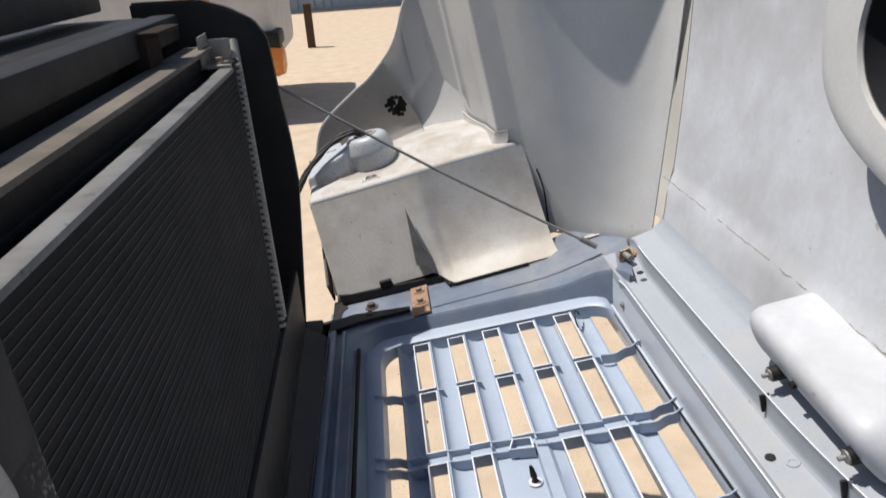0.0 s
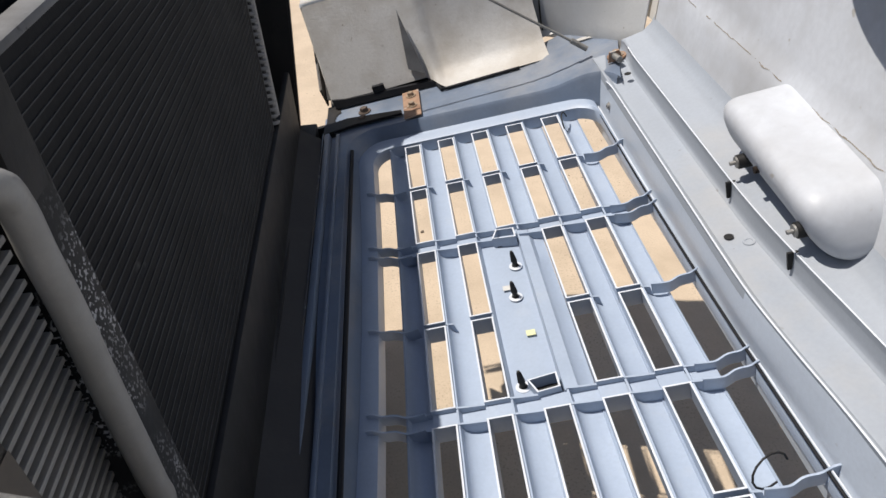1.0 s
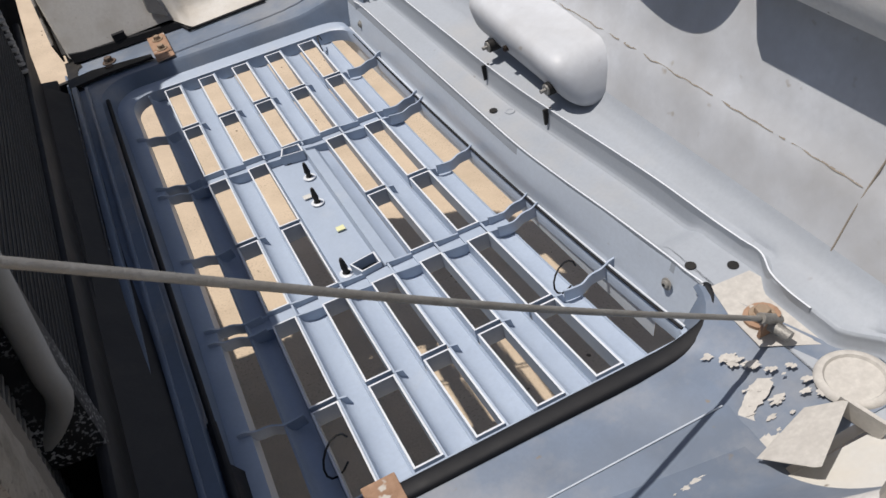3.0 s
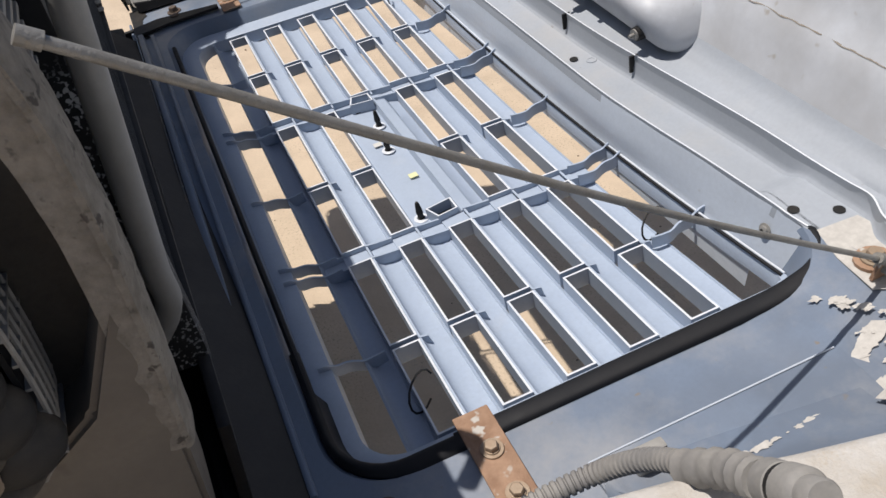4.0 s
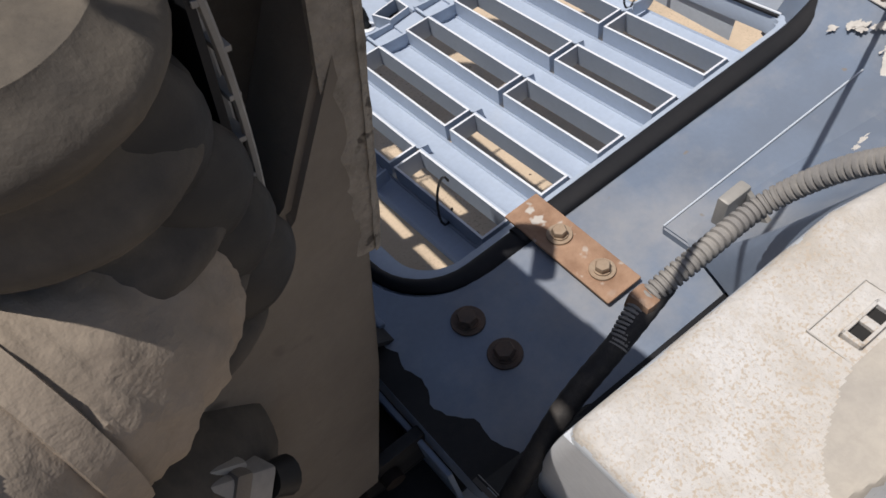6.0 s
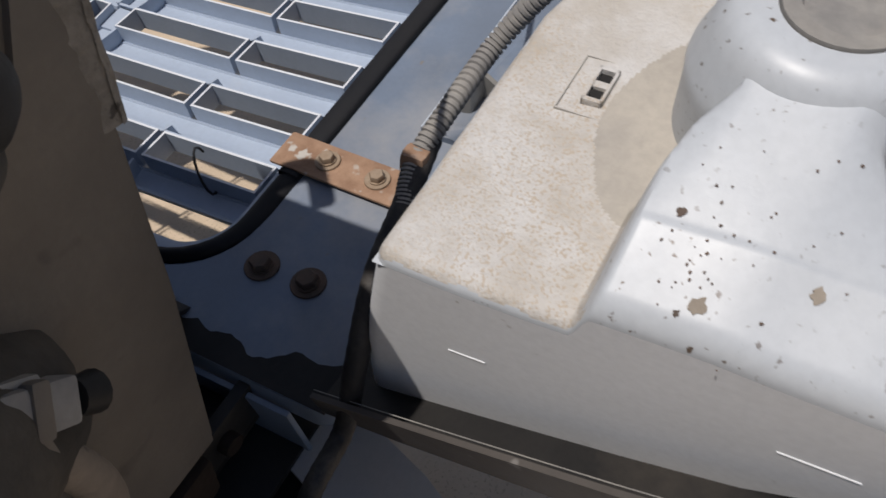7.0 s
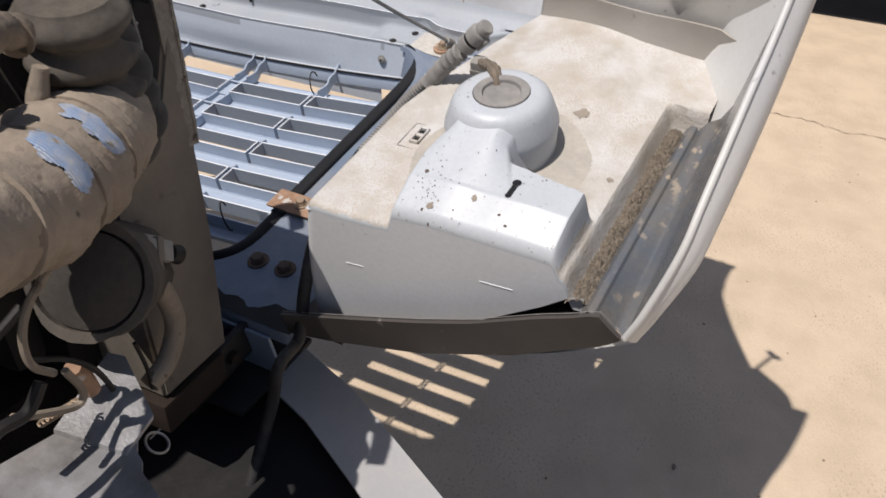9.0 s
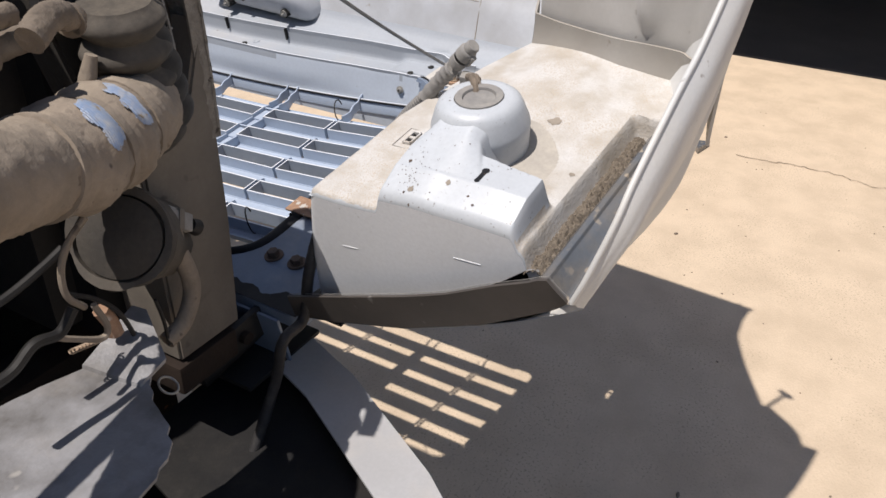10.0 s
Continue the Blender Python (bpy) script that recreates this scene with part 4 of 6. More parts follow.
        return Vector((first - rib, s * (a + 0.022 * smooth(w, 0.3, 0.9) - rib), w))

    # One paint; the far wall's sunlight is put into a lighter colour.
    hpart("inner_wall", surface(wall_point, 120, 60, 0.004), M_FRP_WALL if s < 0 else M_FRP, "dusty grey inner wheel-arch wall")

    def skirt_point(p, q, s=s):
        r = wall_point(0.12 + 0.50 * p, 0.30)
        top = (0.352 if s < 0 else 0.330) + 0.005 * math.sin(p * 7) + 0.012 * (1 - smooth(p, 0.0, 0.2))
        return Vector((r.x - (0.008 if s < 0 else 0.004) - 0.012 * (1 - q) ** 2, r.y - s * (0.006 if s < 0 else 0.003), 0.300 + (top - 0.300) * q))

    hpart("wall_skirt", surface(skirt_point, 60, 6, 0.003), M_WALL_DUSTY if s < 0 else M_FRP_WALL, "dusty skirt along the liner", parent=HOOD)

    # fender skin: rolled edge of the wheel opening, outer face, end flange
    edge = spline([(u, s * lerp_line(LIP_OUT, u), w) for u, w in LIP], 6)

    bot = [(0.762, 0.066), (0.835, 0.087), (0.970, 0.139), (1.085, 0.203), (1.176, 0.272), (1.191, 0.290)]

    def fender_point(p, q, s=s, edge=edge):
        k = min(int(p * (len(edge) - 1)), len(edge) - 2)
        e = edge[k].lerp(edge[k + 1], p * (len(edge) - 1) - k)
        e = Vector((e.x, abs(e.y), e.z))
        g = smooth(e.z, 0.285, 0.47)
        end = Vector((e.x, 0.77, 0.06)).lerp(Vector((0.66, 0.80, 0.10)), smooth(p, 0.35, 0.62)).lerp(Vector((0.76, 0.86, 0.93)), smooth(p, 0.62, 1.0))
        low = e + Vector((0.03, -0.02, -0.19))
        pts = [e, e + Vector((0.004, 0.005 + 0.011 * g, -0.025 * (0.3 + 0.7 * g))), e + Vector((0.012, 0.002 + 0.015 * g, -0.022 - 0.04 * g)),
               Vector((e.x, 1.113, 0.204)).lerp(e + Vector((0.02, 0.005, -0.12)), g), Vector((e.x, 0.968, 0.123)).lerp(low, g),
               Vector((e.x, 0.853, 0.077)).lerp(low.lerp(end, 0.5), g), end]
        for n in (3, 4, 5):
            pts[n].z += 0.010 * (1 - g)
        r = spline(pts, 8)[round(q * 48)]
        return Vector((max(r.x, -0.199), s * r.y, r.z))

    FENDER = hpart("fender", surface(fender_point, 54, 48), M_FRP, "white fender skin with a rolled wheel-opening edge")
    hpart("fender_edge", tube(bmesh.new(), edge, 0.0034, 10), M_FRP, parent=FENDER)

    def corner_point(p, q, s=s):
        e = fender_point(0.45 + 0.55 * p, 1.0)
        return e.lerp(Vector((panel_u(e.z) + 0.075, s * 0.86, e.z)), q)

    hpart("corner_skin", surface(corner_point, 16, 8), M_FRP, parent=FENDER)

    def flank_point(p, q, s=s, edge=edge):
        k = min(int(p * 33), 32)
        e = edge[k].lerp(edge[k + 1], p * 33 - k)
        u = -0.190 + 0.31 * p
        prof = [(1.146, 0.286), (1.1535, 0.2965), (1.160, 0.2965), (1.1625, 0.2925), (1.170, 0.284 + 0.02 * p), (1.182, 0.272 + 0.04 * p), (1.192, 0.275 + 0.06 * p)]
        x = q * len(prof)
        n = int(x)
        f = x - n
        pts = [Vector((u, s * a, w)) for a, w in prof] + [e]
        return pts[min(n, len(prof))].lerp(pts[min(n + 1, len(prof))], f)

    hpart("fender_flank", surface(flank_point, 60, 40), M_SCUFF_GREY if s < 0 else M_WALL_DUSTY, "scuffed blue-grey inner flank of the fender", parent=FENDER)

    # edge strip under the housing
    top = [(0.770, 0.112), (0.830, 0.138), (0.890, 0.165), (0.980, 0.207), (1.040, 0.238), (1.112, 0.285), (1.146, 0.304), (1.168, 0.320), (1.190, 0.298)]

    def strip_point(p, q, s=s, top=top, bot=bot):
        a = 0.770 + 0.421 * p
        return Vector((-0.200 - 0.004 * q, s * a, lerp_line(bot, a) + (lerp_line(top, a) - lerp_line(bot, a)) * q))

    hpart("edge_strip", surface(strip_point, 40, 4, 0.004), M_SHADE, "grey-brown weathered lower edge strip, darkened for shade")
    hpart("strip_rim", tube(bmesh.new(), [strip_point(k / 40, 1.0) + Vector((0.002, 0, 0.0003)) for k in range(41)], 0.0004, 6), M_CONDUIT)

    # Added black sheet behind the strip; it blocks light to the fender.
    def light_block_point(p, q, s=s, top=top):
        a = 0.770 + 0.39 * p
        return Vector((-0.200 + 0.14 * q, s * a, lerp_line(top, a) - 0.030 - 0.03 * q))

    hpart("gap_liner", surface(light_block_point, 30, 4, 0.003), M_BLACK)

    # hold-down strap, corner bolts and cable bracket
    v = s * 0.65
    bm = bmesh.new()
    box(bm, (-0.015, v - 0.066, 0.0665), (0.025, v + 0.066, 0.0705), 0.0018)
    STRAP = hpart("strap", bm, M_RUST, "rusty steel hold-down strap")
    for d in (-0.015 * s, 0.038 * s):
        hpart("bolt", hexbolt(bmesh.new(), (0.006, v + d, 0.0705), d * 9, 0.0072, 0.006, 0.0120), M_BOLT, parent=STRAP)
    for u, a in ((-0.112, 0.645), (-0.110, 0.691)):
        hpart("bolt", hexbolt(bmesh.new(), (u, s * a, 0.0625), a * 5, 0.0095, 0.008, 0.0155), M_BOLT_DARK)
    bm = bmesh.new()
    y = -0.640 if s < 0 else 0.545
    plate = [(0.448 + 0.020 * math.cos(k * 0.4189), y + 0.009 + 0.018 * math.sin(k * 0.4189), 0.0885) for k in range(15)]
    prism(bm, plate, (0, 0, 0.004))
    prism(bm, [(0.425, y - 0.013, 0.090), (0.455, y - 0.013, 0.090), (0.450, y - 0.013, 0.112), (0.430, y - 0.013, 0.112)], (0, 0.004, 0))
    BR = hpart("cable_bracket", bm, M_RUST, "rusty hood cable bracket")
    hpart("bolt", hexbolt(bmesh.new(), (0.448, y + 0.009, 0.0925), 0.3), M_BOLT, parent=BR)
    hpart("clevis", tube(bmesh.new(), [(0.444, y - 0.034, 0.101), (0.437, y - 0.004, 0.103)], 0.0065, 12), M_STEEL, parent=BR)

bm = bmesh.new()
for k in range(60):
    r, a = random.random() ** 0.7 * 0.028, random.uniform(0, 6.28)
    u, w = 0.070 + r * math.cos(a), 0.392 + r * math.sin(a)
    prism(bm, [(u + 0.006 * math.cos(j * 0.9 + k), 1.1650, w + 0.006 * math.sin(j * 0.9 + k)) for j in range(7)], (0, 0.002, 0))
hpart("soot_mark", bm, M_RUBBER, "black soot mark on the wheel-arch wall")
# closing skin behind the hood panel
hpart("outer_skin", surface(lambda p, q: Vector((panel_u(0.05 + 0.90 * q) + 0.07 + 0.03 * math.sin(math.pi * p), (p - 0.5) * 1.73, 0.05 + 0.90 * q)), 20, 20, 0.004), M_FRP)

# pull handle on the hood's side
inv = HOOD.matrix_world.inverted()
a, b = inv @ Vector((0.235, -1.105, 1.70)), inv @ Vector((0.351, -1.162, 1.70))
PULL = part("pull_handle", tube(bmesh.new(), [a, b], 0.006, 10), M_RUBBER, HOOD, "black hood pull handle")
part("grip", tube(bmesh.new(), [b - Vector((0.01, 0.02, 0)), b + Vector((0.01, 0.02, 0))], 0.009, 10), M_RUBBER, PULL)

# chipped paint round the cable bracket and along the flange
rng = random.Random(5)


def paint_chip(u, v, r, w, k, long=1.5):
    bm = bmesh.new()
    ring = []
    for j in range(26):
        a = 2 * math.pi * j / 26
        q = 0.75 * r * (1.0 + 0.75 * noise.noise((1.6 * math.cos(a) + k * 7, 1.6 * math.sin(a), 0)) + 0.35 * noise.noise((6 * math.cos(a), 6 * math.sin(a) + k, 3)))
        x, y = u + long * q * math.cos(a), v + 0.8 * q * math.sin(a)
        ring.append(bm.verts.new((x, y, w + 0.0004 + 0.00003 * k)))
    bm.faces.new(ring)
    hpart("paint_chip", bm, M_CHIP)


chips = [(0.374, -0.638, 0.006), (0.30, 0.727, 0.014), (0.16, 0.704, 0.013), (0.41, 0.697, 0.014)]
chips += [(0.385 + 0.024 * j / 9 + rng.uniform(-0.003, 0.003), -0.652 - 0.034 * j / 9 + rng.uniform(-0.004, 0.004), rng.uniform(0.0035, 0.0075)) for j in range(10)]
chips += [(rng.uniform(0.37, 0.43), rng.uniform(-0.745, -0.690), rng.uniform(0.002, 0.007)) for j in range(16)]
for k, (u, v, r) in enumerate(chips):
    paint_chip(u, v, r, flange_w(u) + 0.0002, k)
for k in range(11):
    u = 0.200 + 0.011 * k + rng.uniform(-0.003, 0.003)
    v = -0.7545 + 0.010 * k / 10
    w = 0.067 + 0.235 * ((-v - 0.690) / (inner_edge(u, -1, 0.827) - 0.690)) ** 2.63
    paint_chip(u, v, rng.uniform(0.002, 0.006) if k != 4 else 0.001, max(w, 0.071) + 0.0022, k, 1.9)
bm = bmesh.new()
C_OUT = spline([(0.392, -0.688, 0), (0.376, -0.694, 0), (0.357, -0.705, 0), (0.341, -0.718, 0), (0.335, -0.735, 0), (0.343, -0.751, 0), (0.362, -0.764, 0), (0.388, -0.768, 0)], 8)
C_IN = spline([(0.404, -0.697, 0), (0.386, -0.709, 0), (0.368, -0.714, 0), (0.360, -0.722, 0), (0.357, -0.735, 0), (0.362, -0.744, 0), (0.376, -0.748, 0), (0.400, -0.752, 0)], 8)
pairs = []
for k, (a, b) in enumerate(zip(C_OUT, C_IN)):
    row = []
    for p, n in ((a, 0.0015), (b, 0.0045)):
        x, y = p.x + n * noise.noise((k * 0.55, n * 900, 1)), p.y + n * noise.noise((k * 0.55, n * 900, 8))
        row.append(bm.verts.new((x, y, flange_w(x) + 0.0016)))
    pairs.append(row)
for a, b in zip(pairs, pairs[1:]):
    bm.faces.new((a[0], b[0], b[1], a[1]))
hpart("bare_ring", bm, M_CHIP, "curved band of bare cream primer")

# round blister and folded pocket on the flange beside the housing
hpart("blister", lathe(bmesh.new(), [(0.036, 0.0), (0.035, 0.003), (0.032, 0.005), (0.028, 0.0052), (0.026, 0.002), (0.020, 0.0012), (0.0001, 0.0010)], 40, Matrix.Translation((0.462, -0.738, 0.0875))), M_CHIP, "round bare blister with a raised rim")
bm = bmesh.new()
prism(bm, [(0.327, -0.760, 0.088), (0.400, -0.740, 0.090), (0.420, -0.760, 0.112), (0.350, -0.800, 0.112)], (0.004, -0.004, 0.004))
prism(bm, [(0.420, -0.752, 0.088), (0.428, -0.800, 0.088), (0.428, -0.800, 0.116), (0.420, -0.758, 0.116)], (0.004, 0.0, 0.0))
hpart("folded_pocket", bm, M_CHIP, "bare folded pocket of the flange")
bm = prism(bmesh.new(), [(0.436, -0.566, 0.0865), (0.486, -0.570, 0.0865), (0.500, -0.640, 0.0865), (0.470, -0.690, 0.0865), (0.420, -0.660, 0.0865), (0.424, -0.610, 0.0865)], (0, 0, 0.0012))
hpart("bare_patch", bm, M_CHIP, "bare primer patch under the cable bracket")
hpart("panel_scar", crust(lathe(bmesh.new(), [(0.016, 0.0), (0.014, 0.001), (0.0001, 0.0012)], 20, Matrix.Translation(skin_at(-0.5295, 0.114) - Vector((0.006, 0, 0))) @ Matrix.Rotation(radians(-66), 4, "Y") @ Matrix.Diagonal((0.45, 1.0, 1.0, 1.0))), 0.002, 120.0), M_CHIP)
for side in (-1, 1):
    line = [skin_at(-0.6245 if side < 0 else far_v(0.09 + 0.86 * k / 30) - 0.004, 0.09 + 0.86 * k / 30) - Vector((0.0065, 0, 0)) for k in range(31)]
    hpart("panel_seam", tube(bmesh.new(), line, 0.0011, 6), M_GRIME)

# oily grime at the front corner of the flange
for s in (-1, 1):
    bm = bmesh.new()
    low, high = [], []
    for j in range(31):
        v = 0.600 + 0.170 * j / 30
        low.append(bm.verts.new((-0.2045, s * v, 0.0634)))
        high.append(bm.verts.new((-0.182 + 0.012 * noise.noise((v * 34, s, 2)) + 0.006 * noise.noise((v * 120, s, 5)) + 0.02 * smooth(v, 0.69, 0.77), s * v, 0.0634)))
    for j in range(30):
        bm.faces.new((low[j], low[j + 1], high[j + 1], high[j]))
    hpart("oily_grime", bm, M_BLACK, "black oily grime along the flange corner")

# raised wedge of the flange and the folded tab that stands on it
bm = prism(bmesh.new(), [(0.076, -0.691, 0.055), (0.352, -0.693, 0.060), (0.345, -0.810, 0.060), (0.080, -0.810, 0.055)], (0, 0, 0.017))
bmesh.ops.recalc_face_normals(bm, faces=bm.faces)
bmesh.ops.bevel(bm, geom=list(bm.edges), offset=0.002, segments=2, affect="EDGES")
hpart("raised_wedge", bm, M_FLANGE)
# Pale line painted where the wedge's shading changes.
hpart("wedge_edge", tube(bmesh.new(), [(0.078 + 0.268 * k / 12, -0.6915 - 0.0015 * k / 12, 0.0715 + 0.005 * k / 12) for k in range(13)], 0.0010, 8), M_RECESS, "pale line drawn for shading along the wedge")
bm = bmesh.new()
box(bm, (0.108, -0.728, 0.066), (0.138, -0.716, 0.112), 0.003)
prism(bm, [(0.132, -0.724, 0.066), (0.132, -0.724, 0.110), (0.132, -0.775, 0.072), (0.132, -0.785, 0.066)], (0.005, 0, 0))
hpart("folded_tab", bm, M_PIPE)

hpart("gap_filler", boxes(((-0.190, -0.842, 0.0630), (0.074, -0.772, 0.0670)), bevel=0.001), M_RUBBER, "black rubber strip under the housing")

# black hinge arms that carry the hood
for s in (-1, 1):
    bm = boxes(((-0.335, min(s * 0.60, s * 0.70), 0.000), (-0.215, max(s * 0.60, s * 0.70), 0.012)), ((-0.335, min(s * 0.60, s * 0.612), 0.0), (-0.205, max(s * 0.60, s * 0.612), 0.055)),
               ((-0.335, min(s * 0.688, s * 0.70), 0.0), (-0.205, max(s * 0.688, s * 0.70), 0.055)), bevel=0.003)
    hpart("hinge_arm", bm, M_BLACK, "black steel hinge arm")
    hpart("hinge_pin", tube(bmesh.new(), [(-0.25, s * 0.59, 0.03), (-0.25, s * 0.71, 0.03)], 0.010, 12), M_RUST_DARK)

for s in (1,):
    bm = prism(bmesh.new(), [(-0.205, s * 0.655, 0.066), (-0.150, s * 0.662, 0.066), (-0.02, s * 0.628, 0.066), (-0.02, s * 0.612, 0.066), (-0.13, s * 0.620, 0.066), (-0.205, s * 0.612, 0.066)], (0, 0, 0.006))
    hpart("hinge_link", bm, M_BLACK, "black steel hinge link")

# thin black cable ties looped through the slots
for u, v, r, tilt in ((0.335, -0.405, 0.022, 20), (0.318, 0.470, 0.020, 70), (-0.035, -0.500, 0.024, 40)):
    m = pose(u, v - 0.09 * u, 0.020, 80, 0, tilt)
    loop = [m @ Vector((r * math.cos(k * 0.45) * 1.1, r * math.sin(k * 0.45), 0)) for k in range(12)]
    tie = part("cable_tie", tube(bmesh.new(), [HOOD.matrix_world @ p for p in loop], 0.0014, 6), M_BLACK)
    tagged(tie, "thin black plastic cable tie looped through the grille", "cable tie", group="cable ties on the grille")


# ---- cooling pack ----
RAD = thing("radiator_pack", "black finned condenser and radiator with a dusty top rail", "radiator")


def lean(bm):
    """The condenser stands leaning back, its ends raked."""
    for v in bm.verts:
        h = (v.co.z - 1.04) / 0.436
        v.co.x -= 0.052 * h
        v.co.y += (0.075 + 0.215 * (v.co.y + 0.475) / 0.775) * h
    return bm


core = boxes(((-0.286, -0.475, 1.040), (-0.258, 0.310, 1.455)))
part("condenser_core", lean(core), M_FIN, RAD)
for k in range(42):
    z = 1.047 + 0.0097 * k
    part("condenser_tube", lean(boxes(((-0.2585, -0.470, z), (-0.2570, 0.306, z + 0.0011)))), M_FIN_EDGE, RAD)
part("condenser_top", lean(boxes(((-0.284, -0.478, 1.452), (-0.258, 0.312, 1.462)), bevel=0.003)), M_CORE_EDGE, RAD, "grey aluminium top edge")
part("condenser_header", lean(tube(bmesh.new(), [(-0.270, 0.322, 1.03), (-0.270, 0.322, 1.47)], 0.013, 12)), M_BLACK, RAD)
part("side_plate", lean(boxes(((-0.300, -0.515, 1.030), (-0.250, -0.478, 1.456)), bevel=0.004)), M_SCUFF, RAD, "black side plate with scuffed paint")
part("corner_tab", boxes(((-0.330, -0.470, 1.37), (-0.290, -0.425, 1.472)), bevel=0.004), M_BLACK, RAD)
part("radiator_core", boxes(((-0.420, -0.560, 0.90), (-0.345, 0.660, 1.43))), M_FIN, RAD)
part("rail_body", boxes(((-0.395, -0.600, 1.440), (-0.366, 0.640, 1.490)), bevel=0.003), M_BLACK, RAD)
part("top_rail", boxes(((-0.402, -0.600, 1.490), (-0.350, 0.640, 1.498)), bevel=0.002), M_DUSTY, RAD, "dusty tan top rail")
for k, (x, z) in enumerate(((-0.350, 1.440), (-0.358, 1.420), (-0.366, 1.455))):
    part("top_channel", boxes(((x - 0.006, -0.600, z - 0.020), (x + 0.004, 0.640, z)), bevel=0.002), M_BLACK, RAD)
part("bottom_tray", boxes(((-0.40, -0.60, 0.86), (-0.245, 0.60, 0.90)), ((-0.262, -0.60, 0.90), (-0.250, 0.60, 1.04)), bevel=0.004), M_BLACK, RAD)
part("air_dam", surface(lambda s, t: Vector((-0.275 + 0.082 * t, -0.60 + 1.20 * s, 0.92 - 0.055 * t + 0.004 * math.sin(s * 9))), 24, 4, 0.005), M_FLAP, RAD, "dark grey rubber air dam flap")
part("refrigerant_pipe", tube(bmesh.new(), spline([(-0.305, -0.548, 1.438), (-0.272, -0.528, 1.428), (-0.272, -0.513, 1.406), (-0.272, -0.511, 1.368), (-0.272, -0.507, 1.316), (-0.272, -0.506, 1.247), (-0.272, -0.502, 1.142), (-0.272, -0.504, 1.095), (-0.31, -0.500, 1.03)], 8), 0.0115, 14), M_PIPE, RAD, "thick dull grey refrigerant pipe")
coil = []
for k in range(420):
    z = 1.47 - 0.43 * k / 420
    h = (z - 1.04) / 0.436
    coil.append((-0.262 - 0.052 * h + 0.011 * math.cos(k * 0.62), 0.345 + 0.29 * h + 0.011 * math.sin(k * 0.62), z))
part("spiral_wrap", tube(bmesh.new(), coil, 0.0036, 6), M_CONDUIT, RAD, "grey spiral-wrapped line")
part("wrapped_line", tube(bmesh.new(), [(-0.262, 0.345, 1.04), (-0.314, 0.635, 1.47)], 0.008, 8), M_BLACK, RAD)
part("side_line", tube(bmesh.new(), [(-0.262, 0.385, 1.04), (-0.318, 0.685, 1.50)], 0.010, 10), M_PIPE, RAD)
part("header_bracket", boxes(((-0.365, 0.585, 1.462), (-0.312, 0.665, 1.468)), ((-0.365, 0.585, 1.468), (-0.361, 0.665, 1.520)), ((-0.365, 0.661, 1.468), (-0.320, 0.665, 1.508)), bevel=0.001), M_PIPE, RAD)
part("bracket_bolt", hexbolt(bmesh.new(), (-0.338, 0.620, 1.468)), M_BOLT, RAD)

# slatted core and lattice cover beside the condenser
slats = thing("oil_cooler", "grey oil cooler with coarse horizontal slats", "cooler")
part("backing", boxes(((-0.330, -0.610, 0.95), (-0.312, -0.490, 1.42))), M_FIN, slats)
for k in range(38):
    z = 0.96 + 0.012 * k
    part("slat", boxes(((-0.313, -0.610, z), (-0.300, -0.490, z + 0.005)), bevel=0.001), M_PIPE, slats)

SHROUD = thing("charge_air_cooler", "dust-covered charge air cooler end tank beside the radiator", "cooler")


for s in (-1, 1):
    y0, y1 = (-0.695, -0.60) if s < 0 else (0.690, 0.720)
    rim = [(-0.262, 0.86), (-0.232, 1.196), (-0.236, 1.294), (-0.247, 1.410), (-0.253, 1.500), (-0.275, 1.535), (-0.319, 1.561), (-0.374, 1.580), (-0.50, 1.582), (-0.50, 0.86)]
    pieces = [(rim, y0, y1, M_BLACK)] if s > 0 else [
        ([(-0.284, 0.866), (-0.277, 1.03), (-0.280, 1.20), (-0.286, 1.30), (-0.300, 1.26), (-0.322, 1.20), (-0.36, 1.165), (-0.40, 1.15), (-0.395, 0.866)], y0, y1, M_DUSTY),
        ([(-0.283, 1.17), (-0.287, 1.30), (-0.299, 1.40), (-0.327, 1.472), (-0.386, 1.540), (-0.47, 1.555), (-0.47, 1.40), (-0.40, 1.14), (-0.33, 1.17)], y0 + 0.040, y1, M_ENGINE)]
    for shape, ya, yb, m in pieces:
        bm = prism(bmesh.new(), [(x, ya, z) for x, z in shape], (0, yb - ya, 0))
        bmesh.ops.recalc_face_normals(bm, faces=bm.faces)
        bmesh.ops.bevel(bm, geom=list(bm.edges), offset=0.004, segments=2, affect="EDGES")
        part("end_tank", bm, m, SHROUD)
part("lattice_back", surface(lambda p, q: Vector((-0.341 - 0.014 * smooth(q, 0.72, 1.0) - 0.006 * (1 - q), -0.706 + 0.056 * p, 1.340 - 0.155 * q)), 8, 16, 0.003), M_RUBBER, SHROUD)
for k in range(6):
    y = -0.706 + 0.0108 * k
    part("lattice_bar", tube(bmesh.new(), spline([(-0.345, y, 1.340), (-0.338, y, 1.29), (-0.3355, y, 1.24), (-0.338, y, 1.20), (-0.353, y, 1.175)], 6), 0.0016, 6), M_CONDUIT, SHROUD)
for k in range(9):
    z = 1.192 + 0.0175 * k
    part("lattice_bar", boxes(((-0.3445 if k > 6 else -0.340, -0.707, z), (-0.3405 if k > 6 else -0.3355, -0.652, z + 0.0022)), bevel=0.0004), M_CONDUIT, SHROUD)
RIM = spline([(-0.282, 0, 1.150), (-0.284, 0, 1.24), (-0.289, 0, 1.33), (-0.302, 0, 1.41), (-0.332, 0, 1.478), (-0.388, 0, 1.548), (-0.46, 0, 1.566)], 8)


